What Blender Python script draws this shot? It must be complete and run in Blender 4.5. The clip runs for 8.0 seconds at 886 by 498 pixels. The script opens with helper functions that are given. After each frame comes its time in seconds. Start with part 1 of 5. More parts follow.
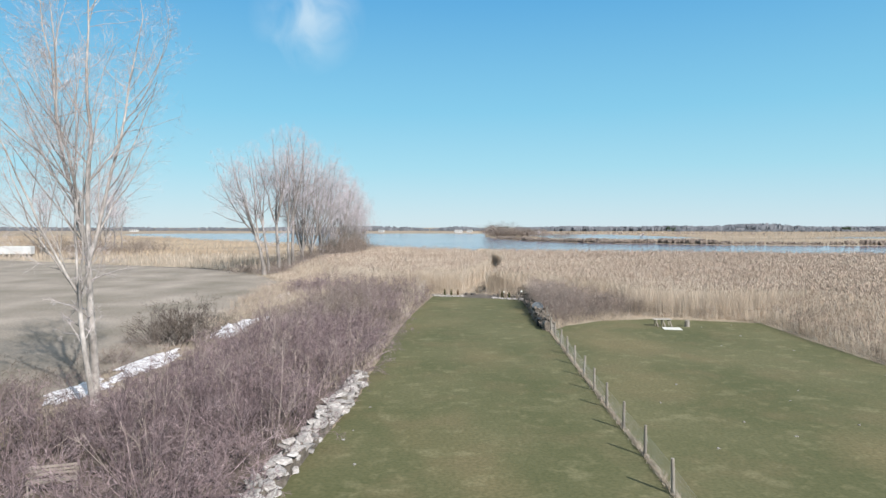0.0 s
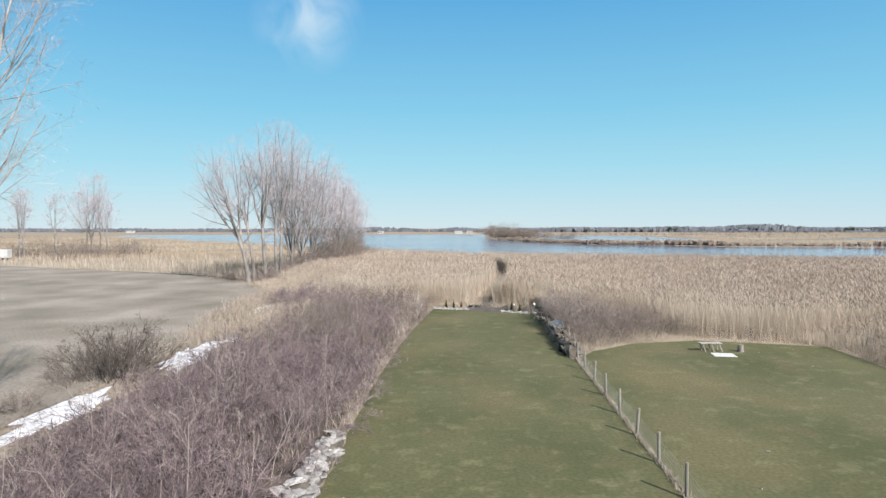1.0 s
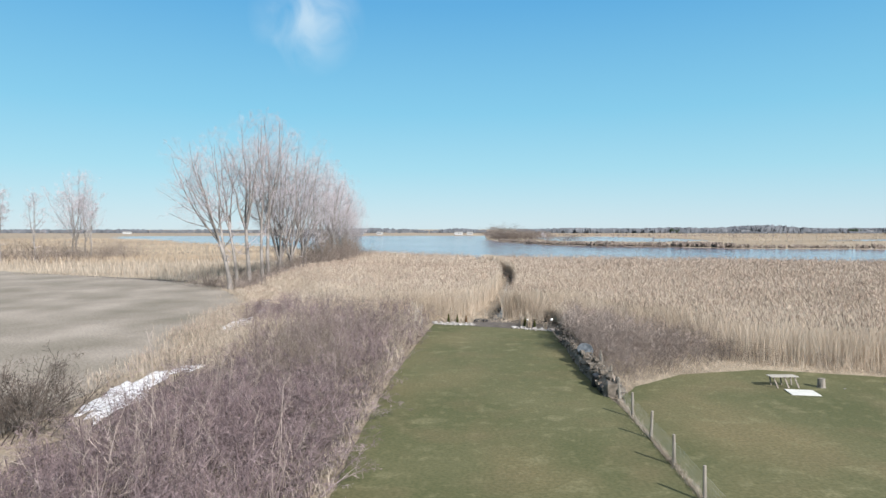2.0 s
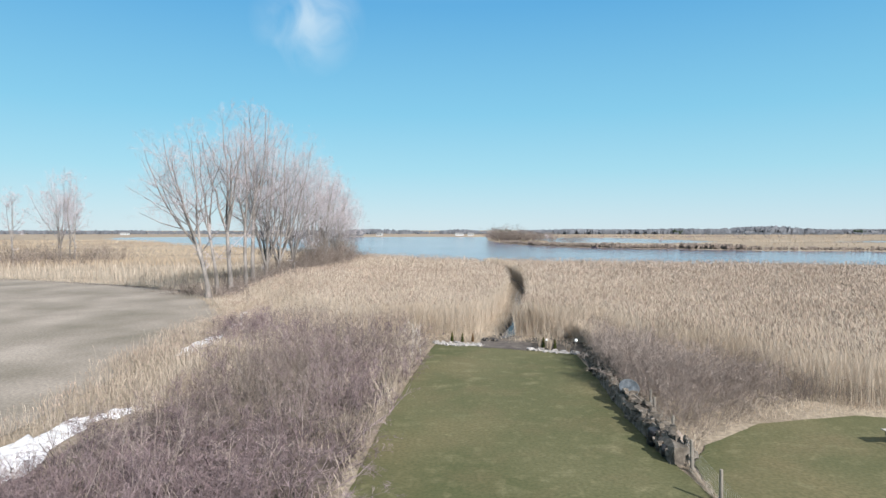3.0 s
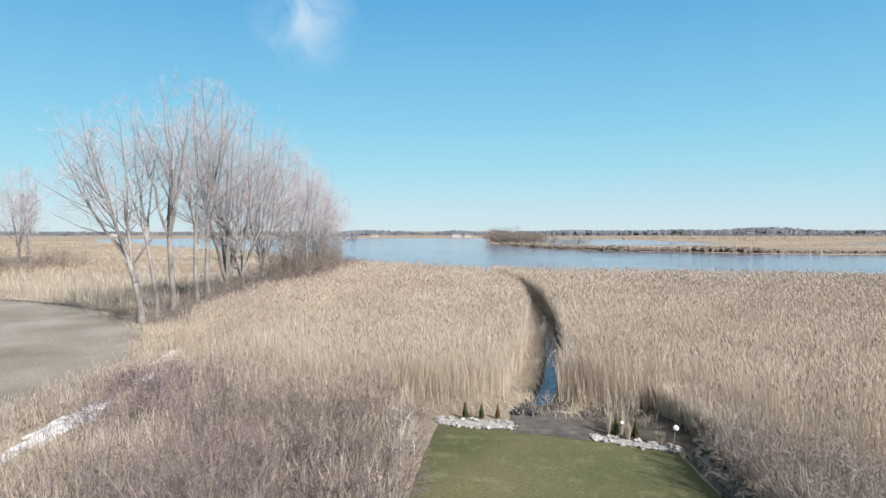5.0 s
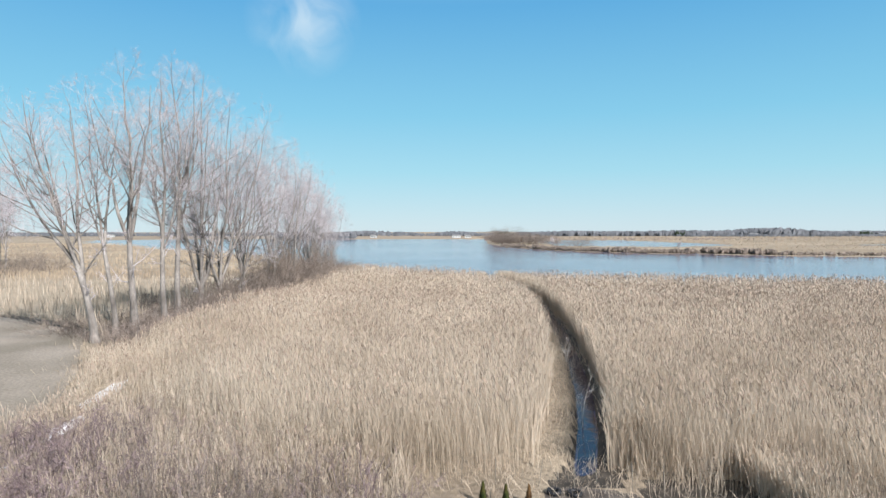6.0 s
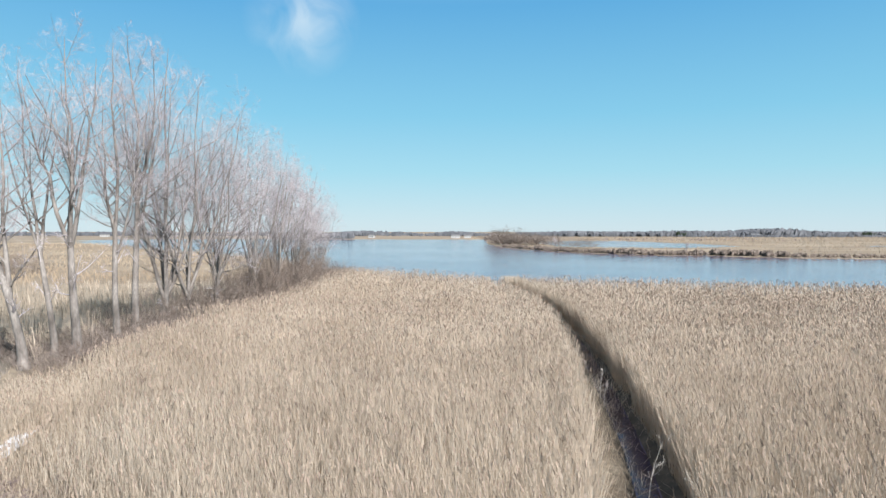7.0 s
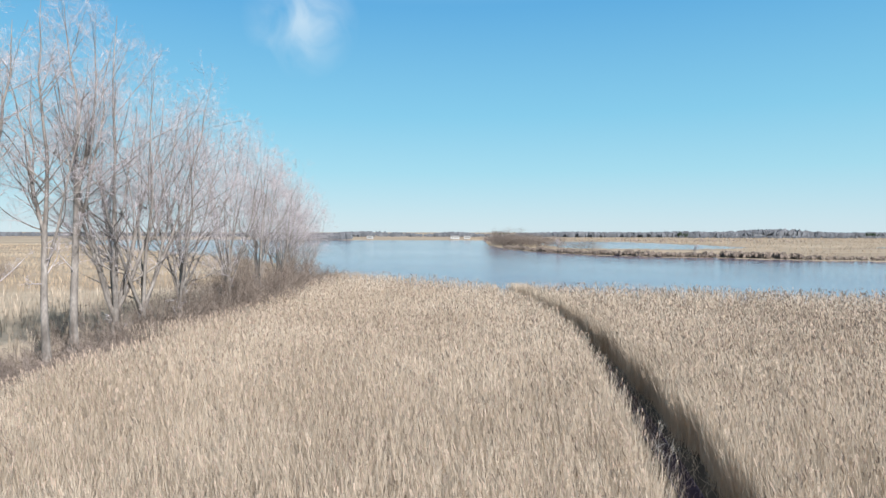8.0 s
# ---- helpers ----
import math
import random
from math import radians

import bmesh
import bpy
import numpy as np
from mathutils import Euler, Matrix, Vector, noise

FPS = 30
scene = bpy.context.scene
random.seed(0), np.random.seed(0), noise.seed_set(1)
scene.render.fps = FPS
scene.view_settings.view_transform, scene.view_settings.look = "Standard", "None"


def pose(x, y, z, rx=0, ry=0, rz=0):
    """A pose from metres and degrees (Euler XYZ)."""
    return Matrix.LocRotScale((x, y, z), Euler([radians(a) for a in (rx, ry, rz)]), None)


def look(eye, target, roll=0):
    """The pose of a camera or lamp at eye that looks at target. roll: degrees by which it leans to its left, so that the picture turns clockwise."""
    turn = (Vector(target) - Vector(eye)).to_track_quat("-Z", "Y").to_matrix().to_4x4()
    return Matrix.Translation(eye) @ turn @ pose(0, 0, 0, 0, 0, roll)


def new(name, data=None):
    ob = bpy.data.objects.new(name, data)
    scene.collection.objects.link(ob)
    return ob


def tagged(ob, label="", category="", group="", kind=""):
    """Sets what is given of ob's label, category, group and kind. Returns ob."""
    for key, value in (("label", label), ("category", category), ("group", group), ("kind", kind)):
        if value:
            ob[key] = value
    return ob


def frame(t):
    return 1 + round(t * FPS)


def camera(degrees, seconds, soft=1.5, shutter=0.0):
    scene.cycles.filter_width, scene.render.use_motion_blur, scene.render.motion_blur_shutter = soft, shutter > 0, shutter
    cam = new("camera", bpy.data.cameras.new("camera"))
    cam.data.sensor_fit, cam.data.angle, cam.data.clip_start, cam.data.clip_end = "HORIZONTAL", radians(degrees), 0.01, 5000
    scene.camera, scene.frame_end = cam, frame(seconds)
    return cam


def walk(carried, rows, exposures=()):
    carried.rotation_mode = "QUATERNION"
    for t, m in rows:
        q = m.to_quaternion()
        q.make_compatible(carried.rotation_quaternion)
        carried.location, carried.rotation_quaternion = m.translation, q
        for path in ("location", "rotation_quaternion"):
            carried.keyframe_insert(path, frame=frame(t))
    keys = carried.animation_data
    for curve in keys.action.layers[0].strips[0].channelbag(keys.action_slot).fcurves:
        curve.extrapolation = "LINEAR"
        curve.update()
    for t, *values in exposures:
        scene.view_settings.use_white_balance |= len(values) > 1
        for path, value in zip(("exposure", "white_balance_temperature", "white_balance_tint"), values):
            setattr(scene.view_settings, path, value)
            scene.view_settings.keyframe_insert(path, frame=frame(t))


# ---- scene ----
cam = camera(69.9, 8.0)
METRES, EYE, TILT, LEAN, TURN = 92.0, 10.5, -2.1, 0.0, 0.0
ROWS = [
    (0.0, 0.0, 0.0, 0.0, -0.0, 0.0, 0.0),
    (0.5, -0.0011, 0.0621, 0.0037, -0.02, 0.02, 0.02),
    (1.0, -0.0023, 0.1247, 0.0079, -0.03, 0.07, 0.05),
    (1.5, -0.0039, 0.1864, 0.0112, -0.07, 0.11, 0.04),
    (3.0, -0.007, 0.3685, 0.02, -0.01, 0.24, 0.04),
    (3.5, -0.0087, 0.4306, 0.0237, 0.01, 0.27, 0.02),
    (4.0, -0.0108, 0.4934, 0.0278, -0.09, 0.29, 0.04),
    (4.5, -0.0129, 0.5548, 0.0317, -0.31, 0.29, 0.03),
    (6.0, -0.0182, 0.7386, 0.0432, -0.41, 0.36, 0.08),
    (6.5, -0.0201, 0.8028, 0.0478, -0.45, 0.36, 0.08),
    (7.0, -0.0218, 0.8672, 0.0512, -0.53, 0.35, -0.01),
    (7.5, -0.0221, 0.932, 0.0554, -0.56, 0.37, -0.04),
    (8.0, -0.0233, 0.9979, 0.0588, -0.61, 0.39, -0.05),
]
walk(cam, [(t, pose(0, 0, EYE, TILT, LEAN, TURN) @ pose(METRES * x, METRES * y, METRES * z, 90 + pitch, roll, yaw)) for t, x, y, z, yaw, pitch, roll in ROWS])

# ---- world, sun and exposure ----
SUN = Vector((0.48, -0.68, 0.56)).normalized()      # direction towards the sun
world = bpy.data.worlds.new("sky")
scene.world = world
world.use_nodes = True
wn, wl = world.node_tree.nodes, world.node_tree.links
sky = wn.new("ShaderNodeTexSky")
sky.sky_type, sky.sun_disc = "NISHITA", False
sky.sun_elevation, sky.sun_rotation = math.asin(SUN.z), math.atan2(SUN.x, SUN.y)
sky.air_density, sky.dust_density, sky.ozone_density = 1.0, 0.2, 1.6
wbg = wn["Background"]
wbg.inputs["Strength"].default_value = 0.068


def wnode(kind, **inputs):
    n = wn.new(kind)
    for k, v in inputs.items():
        n.inputs[k].default_value = v
    return n


# thin cirrus: streaky noise over the dome, thickest in one wisp
wtc = wn.new("ShaderNodeTexCoord")
wmap = wn.new("ShaderNodeMapping")
wmap.inputs["Scale"].default_value = (13, 9, 11)
wmap.inputs["Rotation"].default_value = (0.0, 0.35, 0.0)
wl.new(wtc.outputs["Generated"], wmap.inputs["Vector"])
wnoise = wnode("ShaderNodeTexNoise", Scale=1.25, Detail=4.0, Roughness=0.5, Distortion=0.7)
wl.new(wmap.outputs["Vector"], wnoise.inputs["Vector"])
wdist = wn.new("ShaderNodeVectorMath")
wdist.operation = "DISTANCE"
wdist.inputs[1].default_value = Vector((-0.21, 1.0, 0.325)).normalized()
wl.new(wtc.outputs["Generated"], wdist.inputs[0])
wmask = wn.new("ShaderNodeMapRange")
wmask.inputs["From Min"].default_value, wmask.inputs["From Max"].default_value = 0.085, 0.0
wl.new(wdist.outputs["Value"], wmask.inputs["Value"])
wthr = wn.new("ShaderNodeMapRange")
wthr.inputs["From Min"].default_value, wthr.inputs["From Max"].default_value = 0.36, 0.70
wl.new(wnoise.outputs["Fac"], wthr.inputs["Value"])
wmul = wn.new("ShaderNodeMath")
wmul.operation = "MULTIPLY"
wl.new(wmask.outputs["Result"], wmul.inputs[0])
wl.new(wthr.outputs["Result"], wmul.inputs[1])
wmix = wn.new("ShaderNodeMix")
wmix.data_type = "RGBA"
wmix.inputs[7].default_value = (6.6, 7.6, 8.2, 1)
wthin = wn.new("ShaderNodeMath")
wthin.operation = "MULTIPLY"
wthin.inputs[1].default_value = 0.6
wl.new(wmul.outputs[0], wthin.inputs[0])
wl.new(wthin.outputs[0], wmix.inputs[0])
# pale blue air towards the horizon, all round
wsep = wn.new("ShaderNodeSeparateXYZ")
wl.new(wtc.outputs["Generated"], wsep.inputs[0])
wramp = wn.new("ShaderNodeValToRGB")
for e, (pos, c) in zip((wramp.color_ramp.elements[0], wramp.color_ramp.elements[1], wramp.color_ramp.elements.new(0.09), wramp.color_ramp.elements.new(0.175), wramp.color_ramp.elements.new(0.33)),
                       ((0.0, (0.62, 0.79, 0.88)), (1.0, (0.05, 0.20, 0.52)), (0.09, (0.38, 0.725, 0.88)), (0.175, (0.245, 0.625, 0.86)), (0.33, (0.12, 0.44, 0.785)))):
    e.position, e.color = pos, (*c, 1)
wl.new(wsep.outputs["Z"], wramp.inputs["Fac"])
wair = wn.new("ShaderNodeVectorMath")
wair.operation = "SCALE"
wair.inputs["Scale"].default_value = 8.3
wl.new(wramp.outputs["Color"], wair.inputs[0])
wblend = wn.new("ShaderNodeMix")
wblend.data_type = "RGBA"
wblend.inputs[0].default_value = 0.92
wl.new(sky.outputs[0], wblend.inputs[6])
wl.new(wair.outputs["Vector"], wblend.inputs[7])
wl.new(wblend.outputs[2], wmix.inputs[6])
wl.new(wmix.outputs[2], wbg.inputs["Color"])

sun_data = bpy.data.lights.new("sun", "SUN")
sun_data.energy, sun_data.angle, sun_data.color = 5.0, radians(0.6), (1.0, 0.965, 0.935)
sun = new("sun", sun_data)
sun.matrix_world = look(SUN * 200, (0, 0, 0))
scene.view_settings.exposure = 0.80

rng = np.random.default_rng(7)


# ---- materials ----
def material(name, colors, scale=4.0, rough=0.85, bump=0.3, bump_scale=30.0, island=0.0, obj=0.0, fine=None, stretch=(1, 1, 1), metal=0.0, translucent=0.0, depth=0.02):
    """Noise between colours at two scales, with relief; island / obj: lightness spread from piece to piece."""
    m = bpy.data.materials.new(name)
    m.use_nodes = True
    N, L = m.node_tree.nodes, m.node_tree.links
    b = N["Principled BSDF"]
    b.inputs["Roughness"].default_value, b.inputs["Metallic"].default_value = rough, metal
    tc = N.new("ShaderNodeTexCoord")
    mp = N.new("ShaderNodeMapping")
    mp.inputs["Scale"].default_value = stretch
    L.new(tc.outputs["Object"], mp.inputs["Vector"])
    n1 = N.new("ShaderNodeTexNoise")
    n1.inputs["Scale"].default_value, n1.inputs["Detail"].default_value = scale, 4
    L.new(mp.outputs["Vector"], n1.inputs["Vector"])
    ramp = N.new("ShaderNodeValToRGB")
    els = ramp.color_ramp.elements
    k = len(colors)
    while len(els) < k:
        els.new(0.5)
    for i, c in enumerate(colors):
        els[i].position = 0.3 + 0.4 * i / max(1, k - 1)
        els[i].color = (*c, 1)
    L.new(n1.outputs["Fac"], ramp.inputs["Fac"])
    out = ramp.outputs["Color"]
    n2 = N.new("ShaderNodeTexNoise")
    n2.inputs["Scale"].default_value, n2.inputs["Detail"].default_value = bump_scale, 3
    L.new(mp.outputs["Vector"], n2.inputs["Vector"])
    hsv = N.new("ShaderNodeHueSaturation")
    mr = N.new("ShaderNodeMapRange")
    f = 0.25 if fine is None else fine
    mr.inputs["To Min"].default_value, mr.inputs["To Max"].default_value = 1 - f, 1 + f
    mr.inputs["From Min"].default_value, mr.inputs["From Max"].default_value = 0.25, 0.75
    L.new(n2.outputs["Fac"], mr.inputs["Value"])
    val = mr.outputs["Result"]
    for spread, source in ((island, "ShaderNodeNewGeometry"), (obj, "ShaderNodeObjectInfo")):
        if spread:
            g = N.new(source)
            r = N.new("ShaderNodeMapRange")
            r.inputs["To Min"].default_value, r.inputs["To Max"].default_value = 1 - spread, 1 + spread
            L.new(g.outputs["Random Per Island" if source.endswith("Geometry") else "Random"], r.inputs["Value"])
            mu = N.new("ShaderNodeMath")
            mu.operation = "MULTIPLY"
            L.new(val, mu.inputs[0])
            L.new(r.outputs["Result"], mu.inputs[1])
            val = mu.outputs[0]
    L.new(val, hsv.inputs["Value"])
    L.new(out, hsv.inputs["Color"])
    L.new(hsv.outputs["Color"], b.inputs["Base Color"])
    b.inputs["Specular IOR Level"].default_value = 0.25
    if bump:
        bp = N.new("ShaderNodeBump")
        bp.inputs["Strength"].default_value, bp.inputs["Distance"].default_value = bump, depth
        L.new(n2.outputs["Fac"], bp.inputs["Height"])
        L.new(bp.outputs["Normal"], b.inputs["Normal"])
    if translucent:
        tr = N.new("ShaderNodeBsdfTranslucent")
        L.new(hsv.outputs["Color"], tr.inputs["Color"])
        mx = N.new("ShaderNodeMixShader")
        mx.inputs[0].default_value = translucent
        L.new(b.outputs[0], mx.inputs[1])
        L.new(tr.outputs[0], mx.inputs[2])
        L.new(mx.outputs[0], N["Material Output"].inputs["Surface"])
    return m


M = {}
M["litter"] = material("marsh_litter", [(0.143, 0.113, 0.084), (0.218, 0.176, 0.13), (0.302, 0.252, 0.189)], 0.15, 0.95, 0.6, 3.0, fine=0.4, depth=0.15)
M["field"] = material("mown_dead_grass", [(0.142, 0.123, 0.096), (0.196, 0.168, 0.138), (0.262, 0.225, 0.19)], 0.11, 0.95, 0.4, 4.5, fine=0.3, stretch=(1.0, 0.85, 1), depth=0.05)
M["pale_ground"] = material("pale_marsh_floor", [(0.21, 0.168, 0.122), (0.286, 0.235, 0.176), (0.353, 0.294, 0.227)], 0.035, 0.95, 0.5, 0.8, fine=0.15, stretch=(0.4, 1.2, 1), depth=0.2)
M["marsh_ground"] = material("marsh_floor", [(0.168, 0.13, 0.092), (0.235, 0.185, 0.134), (0.311, 0.256, 0.189)], 0.02, 0.95, 0.5, 0.4, fine=0.15, stretch=(0.4, 1.2, 1), depth=0.2)
# leaf litter coloured darker to carry the shade between the thicket bushes
M["litter_shade"] = material("shaded_leaf_litter", [(0.055, 0.043, 0.036), (0.09, 0.071, 0.058), (0.15, 0.122, 0.098)], 0.7, 0.95, 0.6, 6.0, fine=0.35, depth=0.08)
M["snow"] = material("old_snow", [(0.30, 0.27, 0.25), (0.54, 0.53, 0.54), (0.74, 0.74, 0.77)], 1.6, 0.7, 0.5, 7.0, fine=0.14, depth=0.08)
M["dirt"] = material("wet_soil", [(0.05, 0.042, 0.038), (0.084, 0.071, 0.063), (0.126, 0.109, 0.092)], 1.2, 0.9, 0.7, 9.0, fine=0.3, depth=0.05)
# mud of the ditch; also colours the nook dark for the reeds' shade
M["mud_shade"] = material("ditch_mud_shade", [(0.028, 0.024, 0.02), (0.05, 0.042, 0.035), (0.085, 0.07, 0.055)], 0.9, 0.8, 0.7, 6.0, fine=0.3, depth=0.05)
M["gravel"] = material("pale_gravel", [(0.185, 0.172, 0.155), (0.277, 0.26, 0.239), (0.37, 0.353, 0.328)], 3.0, 0.9, 0.8, 14.0, fine=0.3, depth=0.04)
M["reed"] = material("dry_reed", [(0.424, 0.35, 0.274), (0.514, 0.431, 0.345), (0.584, 0.502, 0.41)], 0.09, 0.75, 0, 0.6, island=0.06, fine=0.10, translucent=0.42)
M["marsh"] = material("far_marsh_grass", [(0.227, 0.172, 0.122), (0.302, 0.239, 0.172), (0.378, 0.311, 0.231)], 0.02, 0.9, 0, 0.2, island=0.08, fine=0.12)
M["straw"] = material("dead_grass", [(0.235, 0.192, 0.15), (0.325, 0.272, 0.216), (0.41, 0.35, 0.286)], 0.25, 0.85, 0, 1.0, island=0.25, fine=0.15, translucent=0.15)
M["plume"] = material("reed_plume", [(0.215, 0.165, 0.132), (0.285, 0.222, 0.18), (0.35, 0.279, 0.228)], 0.3, 0.9, 0, 2.0, island=0.25, translucent=0.15)
M["twig"] = material("bush_twig", [(0.098, 0.071, 0.073), (0.162, 0.121, 0.124), (0.25, 0.198, 0.202)], 0.6, 0.85, 0, 3.0, island=0.3, obj=0.32)
M["twig_dark"] = material("dark_bush_twig", [(0.055, 0.043, 0.036), (0.10, 0.08, 0.067), (0.165, 0.136, 0.116)], 0.6, 0.85, 0, 3.0, island=0.3, obj=0.2)
M["twig_pale"] = material("pale_bush_stem", [(0.168, 0.134, 0.118), (0.235, 0.193, 0.172), (0.302, 0.256, 0.227)], 0.6, 0.85, 0, 3.0, island=0.25, obj=0.16)
M["twig_mauve"] = material("mauve_bush_twig", [(0.165, 0.132, 0.116), (0.235, 0.192, 0.168), (0.31, 0.257, 0.228)], 0.6, 0.85, 0, 3.0, island=0.25, obj=0.12)
M["twig_grey"] = material("grey_bush_twig", [(0.118, 0.092, 0.08), (0.176, 0.143, 0.122), (0.244, 0.202, 0.172)], 0.6, 0.85, 0, 3.0, island=0.3, obj=0.16)
M["bark"] = material("cottonwood_bark", [(0.10, 0.088, 0.08), (0.188, 0.169, 0.155), (0.295, 0.27, 0.25)], 1.1, 0.9, 0.7, 7.0, fine=0.3, stretch=(1, 1, 0.35), depth=0.05)
M["bleached"] = material("bleached_dead_wood", [(0.36, 0.33, 0.30), (0.47, 0.44, 0.41), (0.56, 0.53, 0.50)], 3.0, 0.85, 0.3, 12.0, stretch=(1, 1, 0.3))
M["bark_pale"] = material("pale_cottonwood_bark", [(0.15, 0.132, 0.118), (0.265, 0.24, 0.22), (0.38, 0.35, 0.325)], 1.1, 0.9, 0.7, 7.0, fine=0.3, stretch=(1, 1, 0.35), depth=0.05)
M["crown_pale"] = material("pale_crown_twig", [(0.25, 0.22, 0.215), (0.34, 0.305, 0.30), (0.43, 0.39, 0.38)], 0.5, 0.9, 0, 3.0, island=0.25, fine=0.15)
M["crown"] = material("crown_twig", [(0.295, 0.269, 0.28), (0.39, 0.358, 0.373), (0.485, 0.45, 0.468)], 0.5, 0.9, 0, 3.0, island=0.25, fine=0.15)
M["stone"] = material("limestone", [(0.17, 0.155, 0.145), (0.275, 0.256, 0.242), (0.40, 0.378, 0.362)], 2.2, 0.9, 0.6, 11.0, obj=0.28, fine=0.18, depth=0.03)
# stone colour lowered to hold the shade on the rubble wall and in gaps
M["stone_shaded"] = material("shaded_stone", [(0.055, 0.046, 0.037), (0.098, 0.083, 0.068), (0.165, 0.142, 0.12)], 2.2, 0.9, 0.6, 11.0, obj=0.35, fine=0.2, depth=0.03)
M["post"] = material("weathered_post", [(0.126, 0.109, 0.092), (0.185, 0.164, 0.139), (0.252, 0.227, 0.197)], 3.0, 0.9, 0.5, 20.0, obj=0.15, stretch=(1, 1, 0.2))
M["wire"] = material("galvanised_wire", [(0.286, 0.286, 0.277), (0.386, 0.386, 0.378)], 3.0, 0.5, 0, 10.0, metal=0.3)
M["board"] = material("bleached_board", [(0.252, 0.231, 0.202), (0.336, 0.311, 0.277), (0.42, 0.395, 0.353)], 2.0, 0.8, 0.3, 15.0, stretch=(0.2, 1, 1))
M["white"] = material("white_sheet", [(0.42, 0.412, 0.378), (0.504, 0.496, 0.462)], 1.5, 0.6, 0.15, 6.0, fine=0.06)
M["grey_wood"] = material("grey_wood", [(0.15, 0.127, 0.108), (0.215, 0.186, 0.162), (0.275, 0.245, 0.215)], 2.0, 0.9, 0.3, 15.0, stretch=(0.2, 1, 1))
M["black"] = material("black_plastic", [(0.01, 0.01, 0.012), (0.025, 0.025, 0.027)], 2.0, 0.5, 0.1, 10.0)
M["tarp"] = material("blue_grey_tarp", [(0.03, 0.036, 0.043), (0.055, 0.065, 0.075), (0.09, 0.10, 0.11)], 2.5, 0.8, 0.3, 5.0)
M["brown"] = material("brown_canvas", [(0.126, 0.097, 0.076), (0.193, 0.151, 0.122), (0.252, 0.202, 0.168)], 2.5, 0.8, 0.3, 6.0)
M["cedar"] = material("cedar_green", [(0.025, 0.038, 0.01), (0.059, 0.063, 0.017), (0.109, 0.084, 0.025)], 3.0, 0.9, 0, 12.0, island=0.4)
M["cedar_brown"] = material("cedar_dead", [(0.084, 0.046, 0.021), (0.143, 0.08, 0.034), (0.185, 0.109, 0.05)], 3.0, 0.9, 0, 12.0, island=0.4)
M["globe"] = material("white_globe", [(0.672, 0.672, 0.655), (0.706, 0.706, 0.689)], 2.0, 0.35, 0, 5.0, fine=0.03)
M["paint"] = material("white_paint", [(0.36, 0.36, 0.355), (0.46, 0.46, 0.455)], 0.5, 0.5, 0, 3.0, fine=0.05)
M["roof"] = material("grey_roof", [(0.101, 0.101, 0.105), (0.168, 0.168, 0.172)], 0.6, 0.85, 0.1, 4.0)
# bluish tint in the bare-wood grey stands in for haze over the distance
M["woods"] = material("hazy_bare_woods", [(0.098, 0.105, 0.12), (0.125, 0.132, 0.148), (0.155, 0.162, 0.178)], 0.01, 0.95, 0, 0.05, island=0.10)
M["conifer"] = material("far_conifer", [(0.021, 0.034, 0.021), (0.038, 0.05, 0.029)], 0.05, 0.95, 0, 0.3, island=0.3)
M["glass"] = material("dark_window", [(0.017, 0.021, 0.025), (0.034, 0.038, 0.042)], 1.0, 0.15, 0, 2.0)


def water_material():
    m = bpy.data.materials.new("lake_water")
    m.use_nodes = True
    N, L = m.node_tree.nodes, m.node_tree.links
    b = N["Principled BSDF"]
    b.inputs["Base Color"].default_value = (0.10, 0.086, 0.138, 1)
    b.inputs["Roughness"].default_value = 0.09
    b.inputs["IOR"].default_value = 1.33
    tc = N.new("ShaderNodeTexCoord")
    last = None
    # calm and ruffled stretches
    calm = N.new("ShaderNodeTexNoise")
    calm.inputs["Scale"].default_value = 0.012
    L.new(tc.outputs["Object"], calm.inputs["Vector"])
    for scale, stretch, dist in ((0.9, (0.5, 1, 1), 0.075), (3.5, (0.6, 1, 1), 0.02)):
        mp = N.new("ShaderNodeMapping")
        mp.inputs["Scale"].default_value = stretch
        L.new(tc.outputs["Object"], mp.inputs["Vector"])
        n = N.new("ShaderNodeTexNoise")
        n.inputs["Scale"].default_value, n.inputs["Detail"].default_value = scale, 2
        L.new(mp.outputs["Vector"], n.inputs["Vector"])
        bp = N.new("ShaderNodeBump")
        bp.inputs["Distance"].default_value = dist
        mr = N.new("ShaderNodeMapRange")
        mr.inputs["From Min"].default_value, mr.inputs["From Max"].default_value = 0.35, 0.6
        mr.inputs["To Min"].default_value, mr.inputs["To Max"].default_value = 0.35, 0.9
        L.new(calm.outputs["Fac"], mr.inputs["Value"])
        L.new(mr.outputs["Result"], bp.inputs["Strength"])
        L.new(n.outputs["Fac"], bp.inputs["Height"])
        if last:
            L.new(last, bp.inputs["Normal"])
        last = bp.outputs["Normal"]
    L.new(last, b.inputs["Normal"])
    return m


M["water"] = water_material()
M["ditch_water"] = water_material()
M["ditch_water"].node_tree.nodes["Principled BSDF"].inputs["Base Color"].default_value = (0.030, 0.024, 0.050, 1)
M["ditch_water"].node_tree.nodes["Principled BSDF"].inputs["Roughness"].default_value = 0.03


